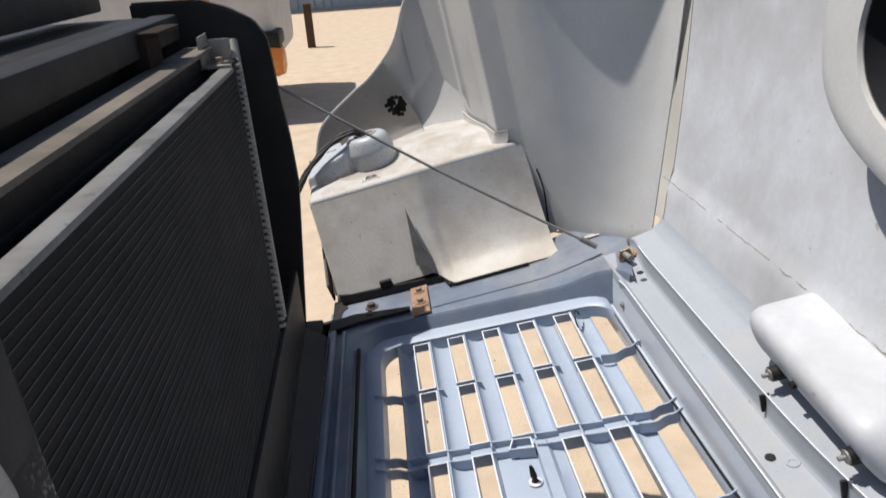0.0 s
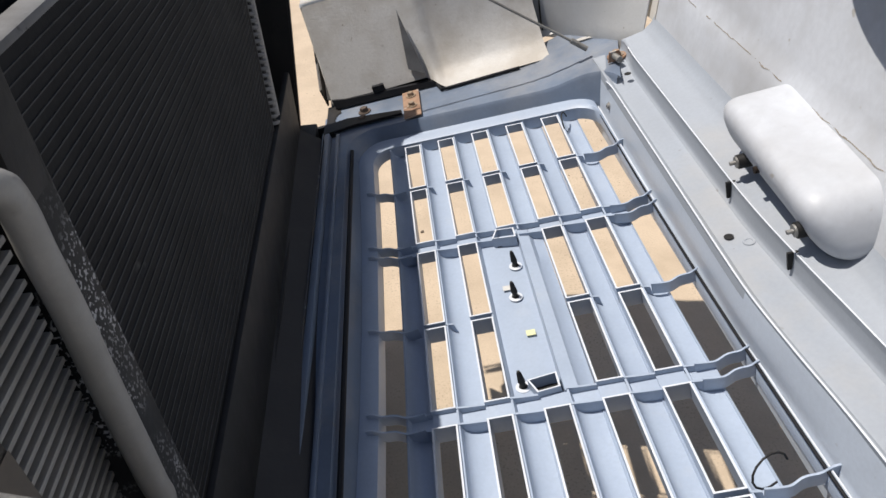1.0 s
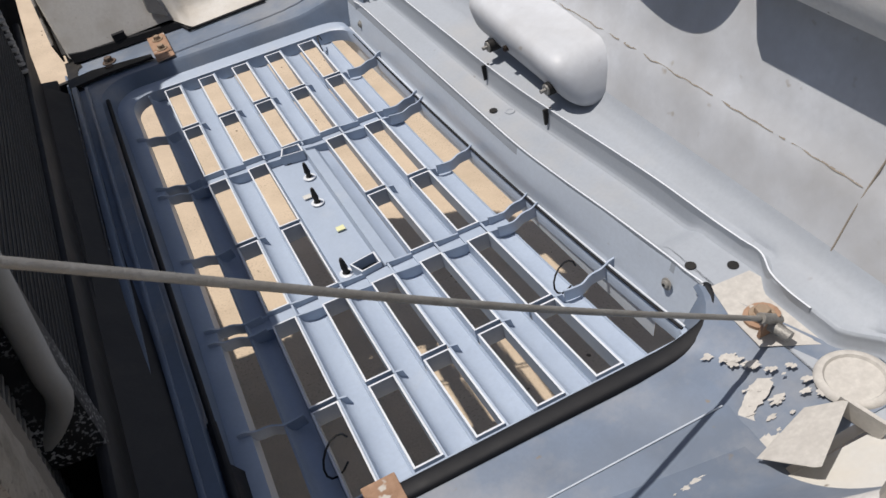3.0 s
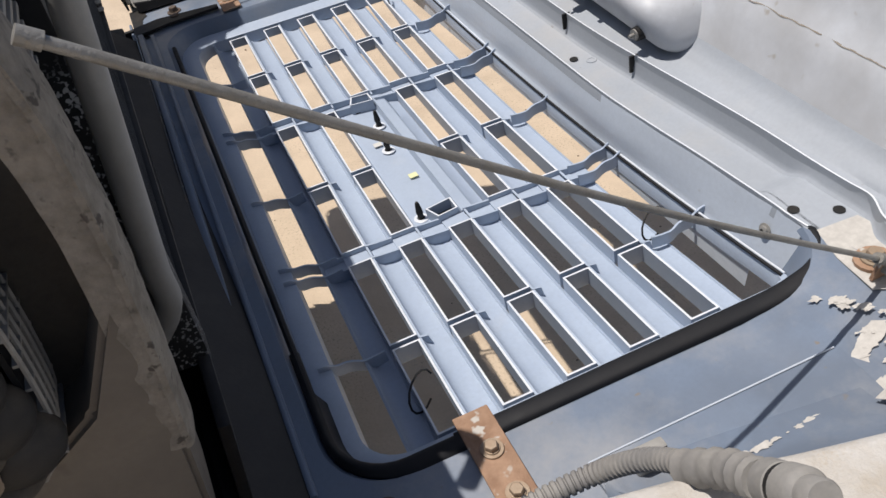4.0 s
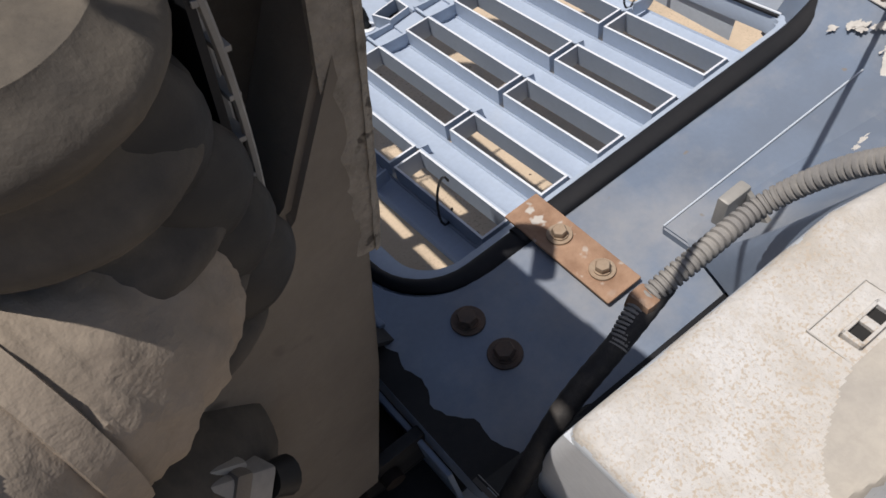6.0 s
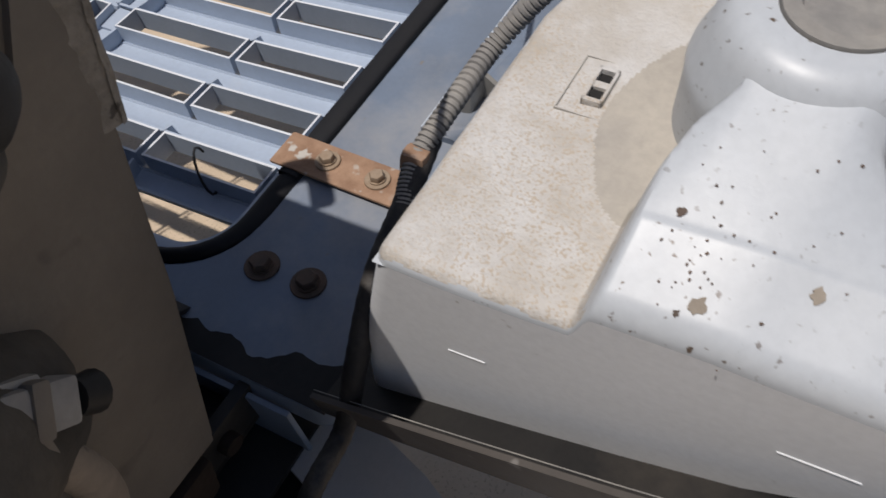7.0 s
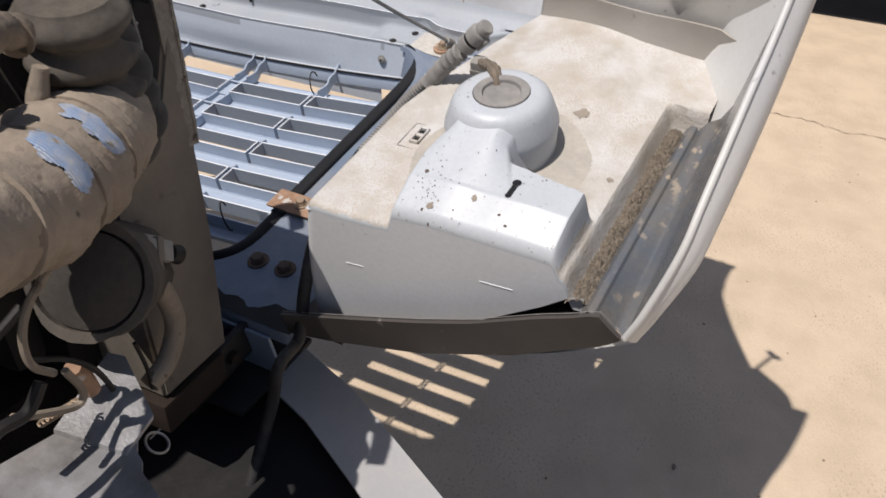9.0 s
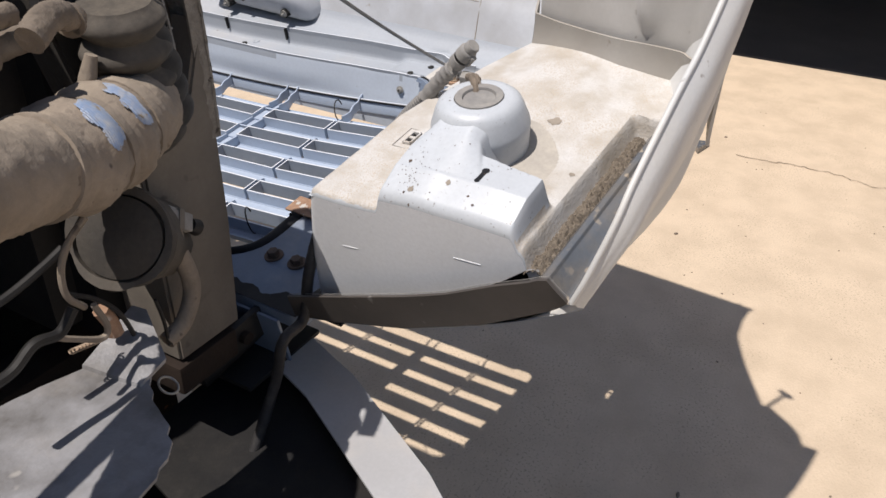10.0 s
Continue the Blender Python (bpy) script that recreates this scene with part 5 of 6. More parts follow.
def rim_point(p, q):
    """A rolled dusty band round the upper edge of the tank."""
    k = min(int(p * (len(RIM) - 1)), len(RIM) - 2)
    c = RIM[k].lerp(RIM[k + 1], p * (len(RIM) - 1) - k)
    way = (RIM[k + 1] - RIM[k]).normalized()
    out = Vector((way.z, 0, -way.x))
    a = math.pi * q
    bump = 0.0012 * noise.noise((c.x * 120, q * 3, c.z * 120))
    return c + out * (0.002 + 0.008 * math.sin(a) ** 0.6 + bump) + Vector((0, -0.667 - 0.031 * math.cos(a), 0))


def flange_point(p, q):
    k = min(int(p * (len(RIM) - 1)), len(RIM) - 2)
    c = RIM[k].lerp(RIM[k + 1], p * (len(RIM) - 1) - k)
    way = (RIM[k + 1] - RIM[k]).normalized()
    return c + Vector((way.z, 0, -way.x)) * (0.006 - (0.020 + 0.016 * smooth(p, 0.3, 0.8)) * q) + Vector((0, -0.6975 + 0.004 * q + 0.0012 * noise.noise((c.x * 90, q * 4, c.z * 90)), 0))


part("rim_flange", surface(flange_point, 80, 8, 0.004), M_CAKED, SHROUD, "dust-caked flat flange")
part("tank_rim", surface(rim_point, 90, 20), M_CAKED, SHROUD, "dust-caked rolled rim")
part("tank_core", boxes(((-0.43, -0.60, 0.89), (-0.35, 0.68, 1.42))), M_FIN, SHROUD)

FRAME = thing("frame_rail", "dark rusty truck frame crossmember under the radiator", "truck frame")
part("crossmember", boxes(((-0.405, -0.70, 0.815), (-0.297, 0.72, 0.862)), bevel=0.006), M_RUST_DARK, FRAME)
part("hinge_block", boxes(((-0.292, 0.600, 0.819), (-0.222, 0.700, 0.869)), bevel=0.004), M_BLACK, FRAME)
part("rail", boxes(((-2.2, -0.48, 0.55), (-0.25, -0.40, 0.80)), ((-2.2, 0.40, 0.55), (-0.25, 0.48, 0.80)), bevel=0.005), M_RUST_DARK, FRAME)
part("cab_floor", boxes(((-3.2, -1.1, 0.75), (-1.35, 1.1, 0.85))), M_BLACK, FRAME)

ENGINE = thing("engine", "dark grimy diesel engine behind the fan shroud", "engine")
part("block", boxes(((-1.5, -0.42, 0.72), (-0.60, 0.42, 1.36)), bevel=0.03), M_ENGINE, ENGINE)
part("side_cover", boxes(((-1.50, -0.72, 0.52), (-0.72, -0.44, 0.93)), ((-1.50, -0.66, 0.93), (-0.86, -0.44, 1.14)), bevel=0.02), M_ENGINE, ENGINE)
# Unseen tray, added to darken the bright ground under the engine.
part("undertray", boxes(((-0.80, -0.45, 0.575), (-0.215, 0.25, 0.590)), bevel=0.004), M_BLACK, ENGINE, "added black tray that darkens the ground below")
part("rocker_cover", boxes(((-1.45, -0.25, 1.36), (-0.66, 0.20, 1.50)), bevel=0.03), M_ENGINE, ENGINE)
part("fan_shroud", boxes(((-0.47, -0.56, 0.90), (-0.40, 0.56, 1.46)), bevel=0.02), M_BLACK, ENGINE)
part("upper_shroud", boxes(((-0.78, -0.50, 1.46), (-0.44, 0.62, 1.560)), bevel=0.02), M_BLACK, ENGINE)
part("shroud_beam", boxes(((-0.452, -0.58, 1.515), (-0.402, 0.64, 1.560)), bevel=0.006), M_BLACK, ENGINE)
part("shroud_beam", boxes(((-0.60, -0.58, 1.575), (-0.52, 0.60, 1.635)), bevel=0.006), M_BLACK, ENGINE)
part("shroud_bracket", boxes(((-0.45, 0.36, 1.50), (-0.39, 0.44, 1.55)), ((-0.41, 0.36, 1.545), (-0.37, 0.50, 1.553)), bevel=0.003), M_RUST_DARK, ENGINE)

# ---- charge air pipe with hump hose ----
HOSE = thing("charge_air_hose", "dust-caked ribbed air hose with worn blue patches and clamps", "hose")
path = spline([(-0.814, -0.870, 1.304), (-0.640, -0.800, 1.256), (-0.553, -0.765, 1.232), (-0.498, -0.745, 1.223), (-0.440, -0.726, 1.225), (-0.414, -0.718, 1.226), (-0.393, -0.698, 1.226)], 24)
HUMPS = (-0.520, -0.468)
rad = []
for k, p in enumerate(path):
    x = p.x
    hump = 0.010 * math.exp(-((x - HUMPS[0]) / 0.020) ** 2) + 0.010 * math.exp(-((x - HUMPS[1]) / 0.018) ** 2)
    rad.append(0.046 + hump)
part("hose_body", crust(tube(bmesh.new(), path, rad, 48), 0.0026, 85.0), M_HOSE, HOSE)
for x in (HUMPS[0] - 0.045, HUMPS[0] + 0.026, HUMPS[1] + 0.030):
    k = min(range(len(path)), key=lambda j: abs(path[j].x - x))
    d = (path[k + 1] - path[k - 1]).normalized()
    part("hose_clamp", tube(bmesh.new(), [path[k] - d * 0.006, path[k] - d * 0.005, path[k] + d * 0.005, path[k] + d * 0.006], [rad[k] - 0.002, rad[k] + 0.003, rad[k] + 0.003, rad[k] - 0.002], 32), M_HOSE, HOSE)
for x, w in ((HUMPS[0], 0.018), (HUMPS[1], 0.014)):
    k = min(range(len(path)), key=lambda j: abs(path[j].x - x))
    d = (path[k + 1] - path[k - 1]).normalized()
    q = Vector((-0.15, -0.72, 0.68)).normalized()
    q = (q - d * q.dot(d)).normalized()
    r = d.cross(q)

    def patch_point(s, t, k=k, d=d, q=q, r=r, w=w):
        a = (t - 0.5) * 1.1
        x = (s - 0.5) * 2 * w * (1 - 0.5 * abs(2 * t - 1) ** 2)
        j = min(range(max(0, k - 12), min(len(path), k + 13)), key=lambda i: abs((path[i] - path[k]).dot(d) - x))
        return path[j] + d * (x - (path[j] - path[k]).dot(d)) + (q * math.cos(a) + r * math.sin(a)) * (rad[j] + 0.0022)

    part("worn_patch", surface(patch_point, 40, 64, keep=lambda s, t, k=k: 0.40 * noise.noise((s * 2.5 + k, t * 4, 2)) + 0.06 * noise.noise((s * 16, t * 24 + k, 5)) + 0.34 > max(abs(2 * s - 1), abs(2 * t - 1)) ** 2 * 0.55), M_BLUE, HOSE, "worn pale blue patch")
bell = []
for k in range(97):
    f = k / 96
    bell.append((Vector((-0.402 + 0.022 * f, -0.704 + 0.012 * f, 1.338 - 0.163 * f)), 0.030 + 0.012 * abs(math.sin(f * math.pi * 5.0)) ** 1.3 + 0.006 * (1 - f)))
part("rubber_boot", crust(tube(bmesh.new(), [p for p, r in bell], [r for p, r in bell], 48), 0.0010, 38.0), M_BOOT, HOSE, "dusty rubber boot behind the hose")
for k, (x, z, rx, rz) in enumerate(((-0.378, 1.292, 0.026, 0.026), (-0.368, 1.264, 0.026, 0.024), (-0.362, 1.238, 0.026, 0.022), (-0.355, 1.212, 0.0255, 0.021))):
    m = Matrix.Translation((x, -0.718 + 0.002 * k, z)) @ Matrix.Rotation(radians(-28), 4, "Y") @ Matrix.Diagonal((rx, 0.018, rz, 1.0))
    part("bellows_fold", crust(lathe(bmesh.new(), [(math.sin(math.pi * j / 14) + 0.0001, -math.cos(math.pi * j / 14)) for j in range(15)], 36, m), 0.0008, 45.0), M_BELLOWS, HOSE, "dark rubber fold with a dusty edge")
part("nipple", tube(bmesh.new(), [(-0.463, -0.710, 1.245), (-0.453, -0.710, 1.275), (-0.447, -0.714, 1.297)], [0.010, 0.009, 0.006], 10), M_HOSE, HOSE)

for k, (a, b, r) in enumerate((((-0.95, -0.80, 1.32), (-0.52, -0.72, 1.352), 0.010), ((-0.98, -0.82, 1.28), (-0.50, -0.705, 1.325), 0.012), ((-0.56, -0.80, 1.35), (-0.50, -0.775, 1.352), 0.012))):
    h = thing("coolant_hose", "dust-covered small coolant hose end", "hose")
    part("hose_body", crust(tube(bmesh.new(), spline([a, Vector(a).lerp(Vector(b), 0.5) + Vector((0, 0, 0.01)), b], 40), r, 20), 0.0013, 130.0), M_CRUST, h)
    part("hose_clamp", tube(bmesh.new(), [Vector(a).lerp(Vector(b), 0.86), Vector(a).lerp(Vector(b), 0.90)], r + 0.003, 16), M_CRUST, h)

# ---- reservoir with hose below the pipe ----
TANK = thing("filter_canister", "dark dusty canister with a black cap and curved hose", "canister")
m = Matrix.Translation((-0.435, -0.705, 1.082)) @ Vector((-0.72, -0.48, 0.50)).to_track_quat("Z", "Y").to_matrix().to_4x4()
part("canister_body", crust(lathe(bmesh.new(), [(0.040, -0.075), (0.050, -0.06), (0.054, 0.03), (0.058, 0.042), (0.056, 0.05), (0.048, 0.05), (0.046, 0.042), (0.0001, 0.042)], 36, m), 0.004, 28.0), M_BOOT, TANK)
part("canister_cap", lathe(bmesh.new(), [(0.046, 0.040), (0.045, 0.049), (0.030, 0.054), (0.010, 0.055), (0.0001, 0.055)], 36, m), M_ENGINE, TANK)
part("canister_hose", tube(bmesh.new(), spline([(-0.415, -0.725, 1.079), (-0.393, -0.725, 1.045), (-0.384, -0.725, 0.990), (-0.405, -0.725, 0.952), (-0.435, -0.725, 0.941)], 8), 0.011, 14), M_HOSE, TANK)
part("canister_plug", boxes(((-0.422, -0.743, 1.066), (-0.396, -0.717, 1.092)), bevel=0.004), M_DUSTY, TANK)

# ---- loose wires by the engine ----
for name, pts, r, m in (
    ("engine_wire", [(-0.524, -0.760, 1.166), (-0.547, -0.760, 1.149), (-0.561, -0.760, 1.125), (-0.562, -0.760, 1.096), (-0.547, -0.760, 1.074)], 0.0035, M_HOSE),
    ("engine_wire", [(-0.556, -0.750, 1.092), (-0.527, -0.750, 1.068), (-0.503, -0.750, 1.032), (-0.489, -0.750, 0.975), (-0.492, -0.750, 0.944)], 0.0028, M_BLACK),
    ("engine_wire", [(-0.571, -0.780, 1.095), (-0.590, -0.780, 1.078), (-0.616, -0.780, 1.082), (-0.642, -0.780, 1.068), (-0.675, -0.780, 1.066)], 0.0055, M_BLACK),
    ("engine_wire", [(-0.544, -0.770, 1.079), (-0.535, -0.770, 1.048), (-0.544, -0.770, 1.037), (-0.578, -0.770, 1.059), (-0.596, -0.770, 1.074)], 0.0035, M_HOSE),
    ("engine_wire", [(-0.443, -0.730, 1.010), (-0.437, -0.730, 0.974), (-0.436, -0.730, 0.939)], 0.0022, M_BLACK),
    ("engine_wire", [(-0.635, -0.740, 1.110), (-0.601, -0.740, 1.115), (-0.563, -0.740, 1.126), (-0.542, -0.740, 1.134)], 0.0045, M_BLACK),
    ("engine_wire", [(-0.457, -0.660, 1.343), (-0.410, -0.660, 1.329), (-0.356, -0.660, 1.331)], 0.0080, M_BLACK),
    ("engine_wire", [(-0.498, -0.660, 1.322), (-0.446, -0.660, 1.317), (-0.385, -0.660, 1.319), (-0.347, -0.660, 1.305)], 0.0100, M_BLACK),
):
    w = thing(name, "thin loose dusty wire beside the engine", "wire", group="engine wires")
    part("wire", tube(bmesh.new(), spline(pts, 8), r, 8), m, w)
PLUG = thing("sensor_connector", "grey dusty sensor connector beside the canister", "connector")
for name, lo, hi, m in (("connector_body", (-0.020, -0.010, -0.011), (0.020, 0.010, 0.011), M_CONDUIT), ("connector_collar", (-0.006, -0.012, -0.013), (0.004, 0.012, 0.013), M_DUSTY), ("connector_latch", (-0.018, -0.005, 0.010), (0.006, 0.005, 0.015), M_PIPE)):
    bm = box(bmesh.new(), lo, hi, 0.003)
    bm.transform(Matrix.Translation((-0.394, -0.728, 1.092)) @ Matrix.Rotation(radians(38), 4, "Y") @ Matrix.Rotation(radians(-25), 4, "X"))
    part(name, bm, m, PLUG)
part("connector_cap", tube(bmesh.new(), [(-0.376, -0.730, 1.078), (-0.366, -0.730, 1.070)], [0.009, 0.0105], 14), M_BLACK, PLUG)
BELT = thing("rusty_bracket", "small rusty steel bracket below the canister", "bracket")
part("bracket_arm", tube(bmesh.new(), spline([(-0.519, -0.740, 1.046), (-0.511, -0.740, 1.025), (-0.508, -0.740, 1.008)], 6), 0.009, 8), M_RUST, BELT)
part("spring", tube(bmesh.new(), [(-0.532 + 0.004 * math.cos(k * 0.8) - 0.0005 * k, -0.75 + 0.004 * math.sin(k * 0.8), 1.020 + 0.0001 * k) for k in range(70)], 0.0012, 5), M_BOLT, BELT)

# ---- hood cables ----
for s in (-1, 1):
    a = Vector((0.405, -0.690, 1.043)) if s < 0 else Vector((0.379, 0.570, 1.037))
    b = Vector((-0.285, s * 0.715, 1.425))
    c = thing("hood_cable", "thin grey wire rope holding the tilted hood", "cable")
    mid = a.lerp(b, 0.5) - Vector((0, 0, 0.008))
    part("wire_rope", tube(bmesh.new(), spline([a, mid, b], 12), 0.0029, 10), M_STEEL, c)
    part("end_fitting", tube(bmesh.new(), [a, a.lerp(b, 0.05)], 0.006, 10), M_STEEL, c)
    part("end_fitting", tube(bmesh.new(), [b.lerp(a, 0.012), b], 0.0042, 10), M_STEEL, c)

# ---- lamp wiring over the housings ----
def at_hood(u, v, w):
    return HOOD.matrix_world @ Vector((u + 0.02 * v, v - 0.09 * u, w))


L = thing("wiring_harness", "dusty corrugated lamp wiring conduit with connector", "wiring harness")
line = spline([at_hood(0.078, -0.842, 0.312), at_hood(0.066, -0.808, 0.276), at_hood(0.040, -0.784, 0.240), at_hood(-0.015, -0.781, 0.232), at_hood(-0.060, -0.779, 0.220), at_hood(-0.092, -0.788, 0.212)], 64)
part("conduit", tube(bmesh.new(), line, [0.0080 if k % 6 < 4 else 0.0064 for k in range(len(line))], 14), M_CONDUIT, L, "grey ribbed conduit")
line = spline([at_hood(-0.040, -0.779, 0.222), at_hood(-0.090, -0.787, 0.212), at_hood(-0.140, -0.793, 0.195), at_hood(-0.185, -0.800, 0.150), at_hood(-0.212, -0.795, 0.080), Vector((-0.288, -0.777, 0.862)), Vector((-0.305, -0.765, 0.78)), Vector((-0.40, -0.76, 0.66)), Vector((-0.56, -0.74, 0.63))], 20)
part("taped_branch", tube(bmesh.new(), line, [0.0082 + 0.0002 * math.sin(k * 1.7) for k in range(len(line))], 14), M_TAPE, L)
part("conduit_clip", boxes((at_hood(-0.060, -0.7785, 0.2195) - Vector((0.008, 0.0095, 0.0095)), at_hood(-0.060, -0.7785, 0.2195) + Vector((0.009, 0.0095, 0.0095))), bevel=0.005), M_RUST, L)
part("connector_boot", tube(bmesh.new(), spline([at_hood(0.074, -0.834, 0.300), at_hood(0.082, -0.857, 0.330), at_hood(0.083, -0.878, 0.352)], 8), [0.0105 + 0.0015 * (k % 3 == 0) for k in range(17)], 14), M_CONDUIT, L, "grey rubber connector boot")
q = at_hood(0.083, -0.896, 0.374)
way = (at_hood(0.083, -0.912, 0.392) - at_hood(0.083, -0.880, 0.356)).to_track_quat("Z", "Y").to_matrix().to_4x4()
m = Matrix.Translation(q) @ way
bm = lathe(bmesh.new(), [(0.0105, -0.020), (0.0122, -0.018), (0.0122, -0.006), (0.0112, -0.005), (0.0112, -0.001), (0.0128, 0.0), (0.0128, 0.012), (0.0115, 0.015), (0.0098, 0.016), (0.0098, 0.024), (0.0085, 0.026), (0.0001, 0.0262)], 28, m)
box_bm = box(bmesh.new(), (-0.004, -0.0155, -0.004), (0.004, -0.0105, 0.016), 0.0018)
box_bm.transform(m)
part("connector", bm, M_CONDUIT, L, "dusty grey plastic connector")
part("connector_latch", box_bm, M_CONDUIT, L)
part("connector_gap", lathe(bmesh.new(), [(0.0116, -0.0052), (0.0118, -0.003), (0.0116, -0.0008)], 28, m), M_BLACK, L)
q = at_hood(0.072, -0.908, 0.342)
bm = box(bmesh.new(), (-0.008, -0.009, -0.016), (0.008, 0.009, 0.014), 0.003)
box(bm, (-0.009, -0.010, -0.004), (0.009, 0.010, 0.003), 0.002)
bm.transform(Matrix.Translation(q) @ Matrix.Rotation(radians(-22), 4, "Y"))
part("lamp_plug", bm, M_CONDUIT, L, "dusty grey lamp plug")
for k in range(3):
    o = Vector((0.004 * (k - 1), 0.004 * (k % 2), 0))
    line = spline([at_hood(0.070, -0.915, 0.352) + o, at_hood(0.040, -0.935, 0.372) + o, at_hood(0.008, -0.962, 0.388) + o, at_hood(-0.016, -0.978, 0.362) + o], 8)
    part("lamp_lead", tube(bmesh.new(), line, [0.0045 + 0.0008 * math.sin(j * 2.1 + k) for j in range(len(line))], 8), M_CRUST, L)

FARW = thing("lamp_pigtail", "short dark taped lamp wires hanging from the housing", "wiring")
for k in range(3):
    o = Vector((0.0, 0.006 * k, 0.005 * (k % 2)))
    line = spline([at_hood(-0.020, 0.980, 0.375) + o, at_hood(-0.05, 0.965, 0.402) + o, at_hood(-0.12, 0.950, 0.385) + o, at_hood(-0.20, 0.900, 0.330) + o * 1.5, at_hood(-0.28, 0.850, 0.220) + o * 2], 10)
    part("lead", tube(bmesh.new(), line, [0.0052 + 0.0015 * math.sin(j * 0.9 + k) for j in range(len(line))], 8), M_TAPE, FARW)

# ---- bumper, added dark sheets and tyre below ----
BUMP = thing("front_bumper", "white curved end of the front bumper", "bumper")


def bumper_point(p, q):
    pts = [(-0.15, 0.0), (-0.145, -0.45), (-0.140, -0.66), (-0.20, -0.82), (-0.31, -1.02), (-0.46, -1.22)]
    x = p * (len(pts) - 1)
    k = min(int(x), len(pts) - 2)
    f = x - k
    c = Vector((pts[k][0] + (pts[k + 1][0] - pts[k][0]) * f, pts[k][1] + (pts[k + 1][1] - pts[k][1]) * f, 0))
    inw = Vector((-0.85, 0.35, 0))
    w = 0.078
    if q < 0.5:
        r = c + inw * w * (1 - q * 2)
        r.z = 0.752
    else:
        r = c + Vector((0.01, -0.004, 0))
        r.z = 0.752 - (q - 0.5) * 0.56
    return r


part("bumper_face", surface(bumper_point, 40, 8, 0.004), M_BUMPER, BUMP)
part("bumper_face", surface(lambda p, q: Vector((bumper_point(p * 0.42, q).x, -bumper_point(p * 0.42, q).y, bumper_point(p * 0.42, q).z)), 24, 8, 0.004), M_BUMPER, BUMP)
# Added black sheet over ground that would otherwise show sunlit.
part("inner_splash", boxes(((-1.25, -1.06, 0.46), (-0.17, -0.62, 0.468)), bevel=0.002), M_BLACK, BUMP, "added black sheet covering the lit ground")
part("corner_splash", prism(bmesh.new(), [(x, y, 0.70) for x, y in ((-0.45, -0.60), (-0.160, -0.60), (-0.155, -0.67), (-0.215, -0.82), (-0.320, -1.01), (-0.55, -1.01))], (0, 0, 0.006)), M_BLACK, BUMP, "black corner splash guard")
# Dark pad laid on the bumper in place of the hood's shadow.
part("step_pad", boxes(((-0.300, -0.715, 0.748), (-0.130, -0.30, 0.757)), bevel=0.003), M_BLACK, BUMP, "black pad drawn for the shadow on the bumper")
# Two added sheets, near and far, that keep the ground below dark.
part("splash_shield", boxes(((-0.78, -1.02, 0.50), (-0.25, -0.30, 0.508)), bevel=0.002), M_BLACK, BUMP, "added black sheet that darkens the ground below")
part("splash_shield", boxes(((-0.78, 0.30, 0.50), (-0.25, 1.02, 0.508)), bevel=0.002), M_BLACK, BUMP, "added black sheet that darkens the ground below")

AXLE = thing("front_axle", "front axle with black truck tyres under the cab", "axle")
part("axle_beam", boxes(((-1.22, -0.85, 0.44), (-1.08, 0.85, 0.54)), bevel=0.02), M_RUST_DARK, AXLE)
for s in (-1, 1):
    at = Matrix.Translation((-1.15, s * 0.98, 0.50)) @ pose(0, 0, 0, 90, 0, 0)
    w = part("wheel", lathe(bmesh.new(), [(0.29, -0.12), (0.26, 0.0), (0.1, 0.03), (0.0001, 0.03)], 32, at), M_GREY_PAINT, AXLE)
    part("tyre", lathe(bmesh.new(), [(0.29, -0.13), (0.40, -0.14), (0.48, -0.12), (0.50, -0.09), (0.50, 0.09), (0.48, 0.12), (0.40, 0.14), (0.29, 0.13)], 48, at), M_RUBBER, w)

# ---- cab front behind the camera's subject ----
CAB = thing("truck_cab", "white truck cab front behind the engine bay", "truck cab")
part("cowl", boxes(((-1.78, -1.05, 0.95), (-1.50, 1.05, 1.75)), bevel=0.03), M_FRP, CAB)
bm = box(bmesh.new(), (-3.3, -1.08, 0.95), (-1.78, 1.08, 2.95), 0.08, 3)
for q in bm.verts:
    if q.co.x > -2.2 and q.co.z > 1.9:
        q.co.x -= 0.25 * (q.co.z - 1.75)
part("cab_shell", bm, M_FRP, CAB)
part("windscreen", prism(bmesh.new(), [(-1.772, -0.92, 1.80), (-1.772, 0.92, 1.80), (-1.985, 0.88, 2.65), (-1.985, -0.88, 2.65)], (0.012, 0, 0.004)), M_GLASS, CAB, "dark windscreen glass")

# ---- far things in the yard ----
M_WALL = mat("corrugated_steel_wall", (0.58, 0.60, 0.62), (0.50, 0.52, 0.54), 0.6, 0.5, metal=0.2, bump=0.0)
SHED = thing("steel_shed", "pale grey corrugated steel shed across the yard", "building")
bm = bmesh.new()
for k in range(150):
    y0 = -22 + k * 0.25
    box(bm, (y0, 23.0, 0.0), (y0 + 0.19, 23.06, 5.0))
box(bm, (-22, 23.05, 0.0), (15.5, 23.3, 5.0))
part("shed_wall", bm, M_WALL, SHED)
part("shed_roof", boxes(((-22.3, 22.8, 5.0), (15.8, 31.0, 5.15))), M_WALL, SHED)
POST = part("bollard_post", boxes(((-1.17, 13.45, 0.0), (-1.03, 13.59, 0.78)), bevel=0.01), mat("weathered_brown_post", (0.10, 0.055, 0.03), (0.06, 0.035, 0.02), 9.0, 0.9))
tagged(POST, "weathered brown wooden post standing in the yard", "post")

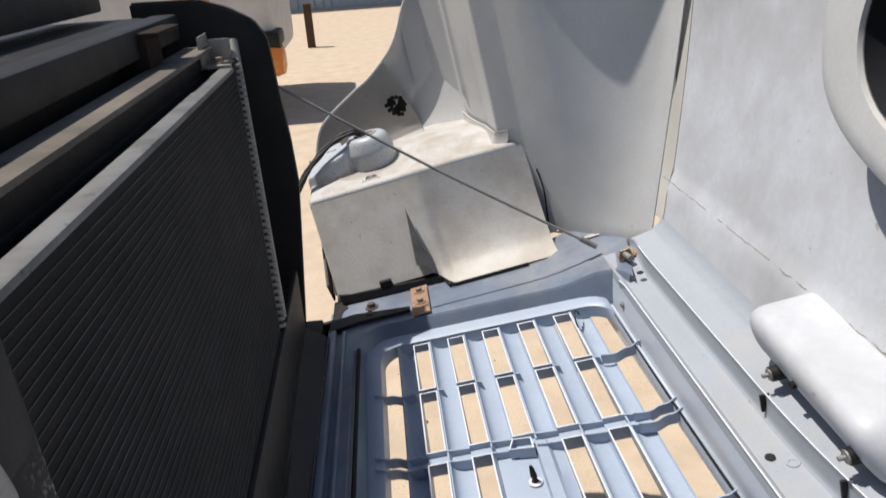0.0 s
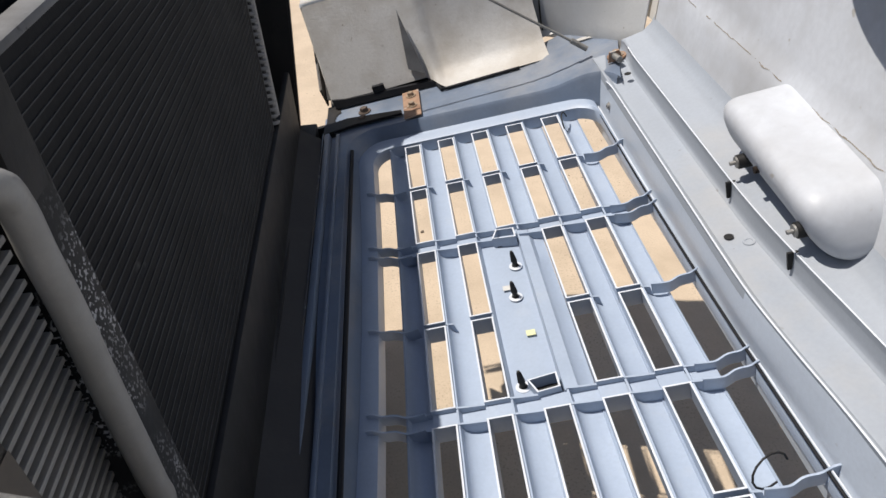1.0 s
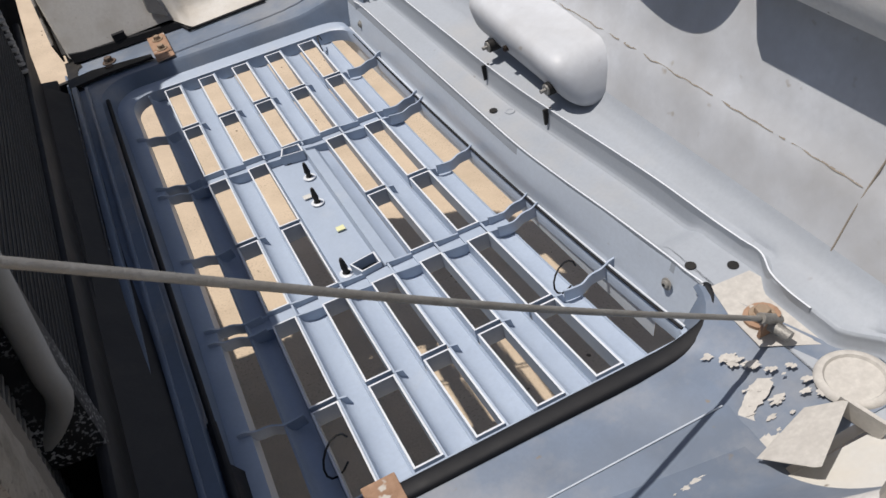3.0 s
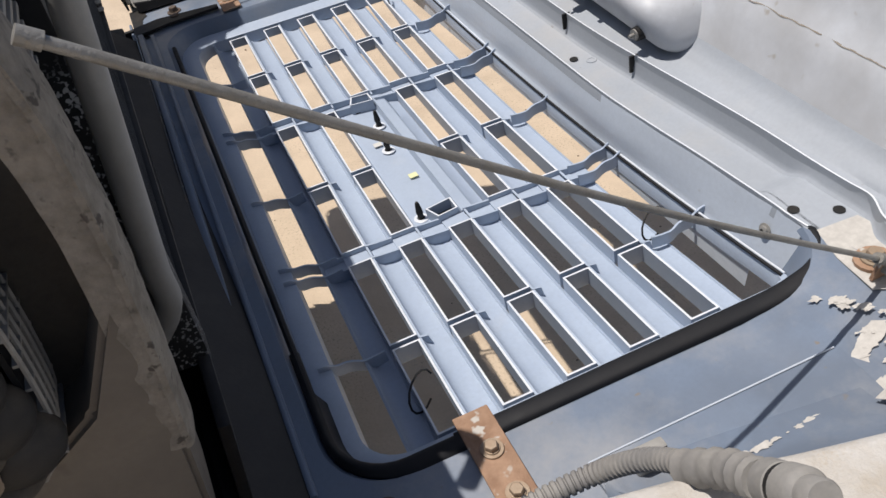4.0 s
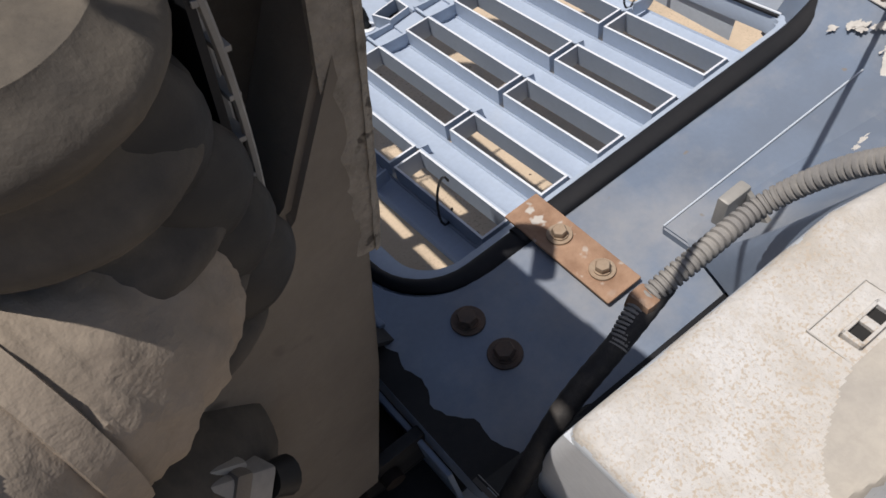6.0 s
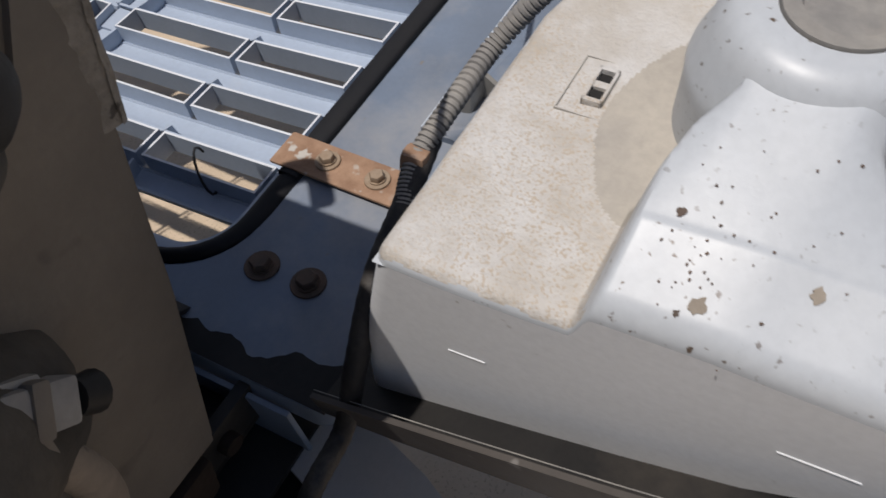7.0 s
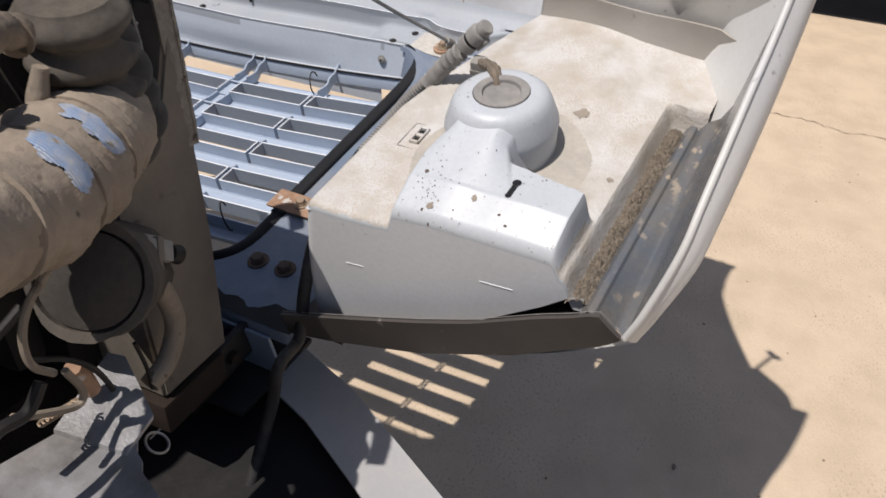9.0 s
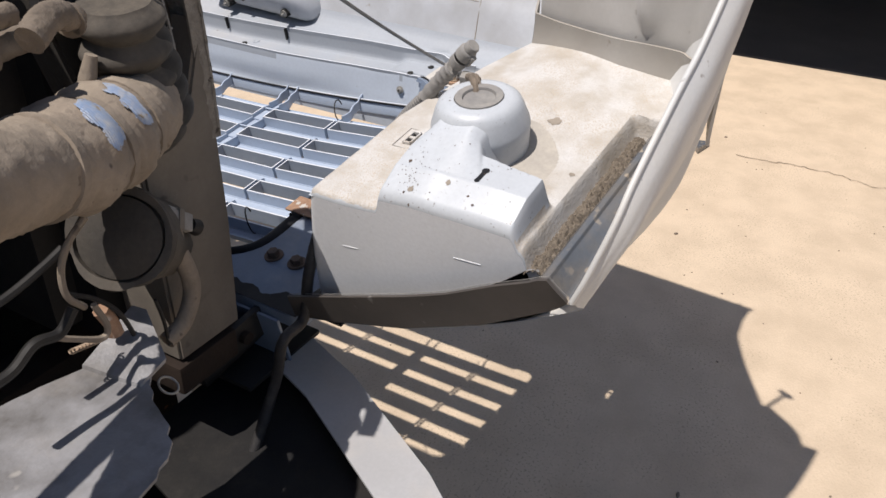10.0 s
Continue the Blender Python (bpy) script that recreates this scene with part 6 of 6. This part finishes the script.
# ---- white truck parked beyond ----
VEH = thing("parked_truck", "white parked truck with an orange corner lamp", "truck")
bm = box(bmesh.new(), (-3.4, 7.2, 0.55), (-1.02, 9.6, 1.75), 0.16, 5)
for q in bm.faces:
    q.smooth = True
part("body", bm, M_FRP, VEH)
part("corner_lamp", boxes(((-1.16, 7.12, 0.46), (-0.93, 7.45, 0.78)), bevel=0.09), M_ORANGE, VEH, "orange corner lamp")
part("lamp_trim", boxes(((-1.20, 7.13, 0.76), (-0.95, 7.62, 0.92)), bevel=0.04), M_BLACK, VEH)
part("marker_lamp", boxes(((-1.95, 7.16, 1.24), (-1.60, 7.24, 1.36)), bevel=0.02), M_ORANGE, VEH)
for y in (7.45, 9.35):
    part("tyre", lathe(bmesh.new(), [(0.2, -0.12), (0.36, -0.13), (0.42, -0.09), (0.42, 0.09), (0.36, 0.13), (0.2, 0.12)], 40, Matrix.Translation((-2.1, y, 0.42)) @ pose(0, 0, 0, 90, 0, 0)), M_RUBBER, VEH)

# ---- open workshop across the yard: dark inside ----
SHOP = thing("open_workshop", "open-fronted workshop with a dark interior", "building")
# Interior shade is painted in: near-black floor from the roof's shadow edge inwards.
M_DARKWALL = mat("shaded_interior", (0.035, 0.035, 0.04), (0.06, 0.06, 0.06), 1.0, 0.9)
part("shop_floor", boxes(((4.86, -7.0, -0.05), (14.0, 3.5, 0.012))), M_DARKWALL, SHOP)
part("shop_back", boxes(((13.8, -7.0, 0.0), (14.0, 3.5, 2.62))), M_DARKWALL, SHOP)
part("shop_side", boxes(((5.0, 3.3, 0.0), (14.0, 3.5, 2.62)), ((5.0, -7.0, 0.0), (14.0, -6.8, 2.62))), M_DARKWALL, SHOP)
part("shop_roof", boxes(((3.66, -7.3, 2.62), (14.2, 3.8, 2.75))), M_WALL, SHOP)

# ---- thin sheet shield beside the engine ----
SHIELD = thing("sheet_shield", "bent dusty grey sheet-metal shield beside the engine", "shield")
bm = prism(bmesh.new(), [(x, y, 0.972) for x, y in ((-0.76, -0.68), (-0.60, -0.705), (-0.533, -0.726), (-0.500, -0.745), (-0.505, -0.785), (-0.535, -0.812), (-0.548, -0.840), (-0.562, -0.878), (-0.600, -0.905), (-0.660, -0.915), (-0.80, -0.93))], (0, 0, 0.004))
bmesh.ops.bevel(bm, geom=[e for e in bm.edges if abs(e.verts[0].co.z - e.verts[1].co.z) > 0.003], offset=0.012, segments=4, affect="EDGES")
part("sheet", bm, M_GREY_PAINT, SHIELD)
bm = prism(bmesh.new(), [(-0.545, -0.722, 0.976), (-0.470, -0.722, 1.010), (-0.462, -0.735, 1.004), (-0.490, -0.790, 0.976), (-0.535, -0.800, 0.976)], (0.002, 0.001, 0.004))
part("raised_tab", bm, M_GREY_PAINT, SHIELD)
part("ring", tube(bmesh.new(), [pose(-0.490, -0.786, 0.940, 30, 20, 0) @ Vector((0.012 * math.cos(k * 0.2618), 0.012 * math.sin(k * 0.2618), 0)) for k in range(25)], 0.0014, 8, False), M_PIPE, SHIELD)

bm = prism(bmesh.new(), [(2.85, -0.83, 0), (2.99, -0.86, 0), (2.97, -0.80, 0), (2.93, -0.79, 0)], (0, 0, 0.03))
tagged(part("scrap_bracket", bm, M_SCUFF_GREY), "small blue-grey metal scrap lying on the concrete", "scrap")
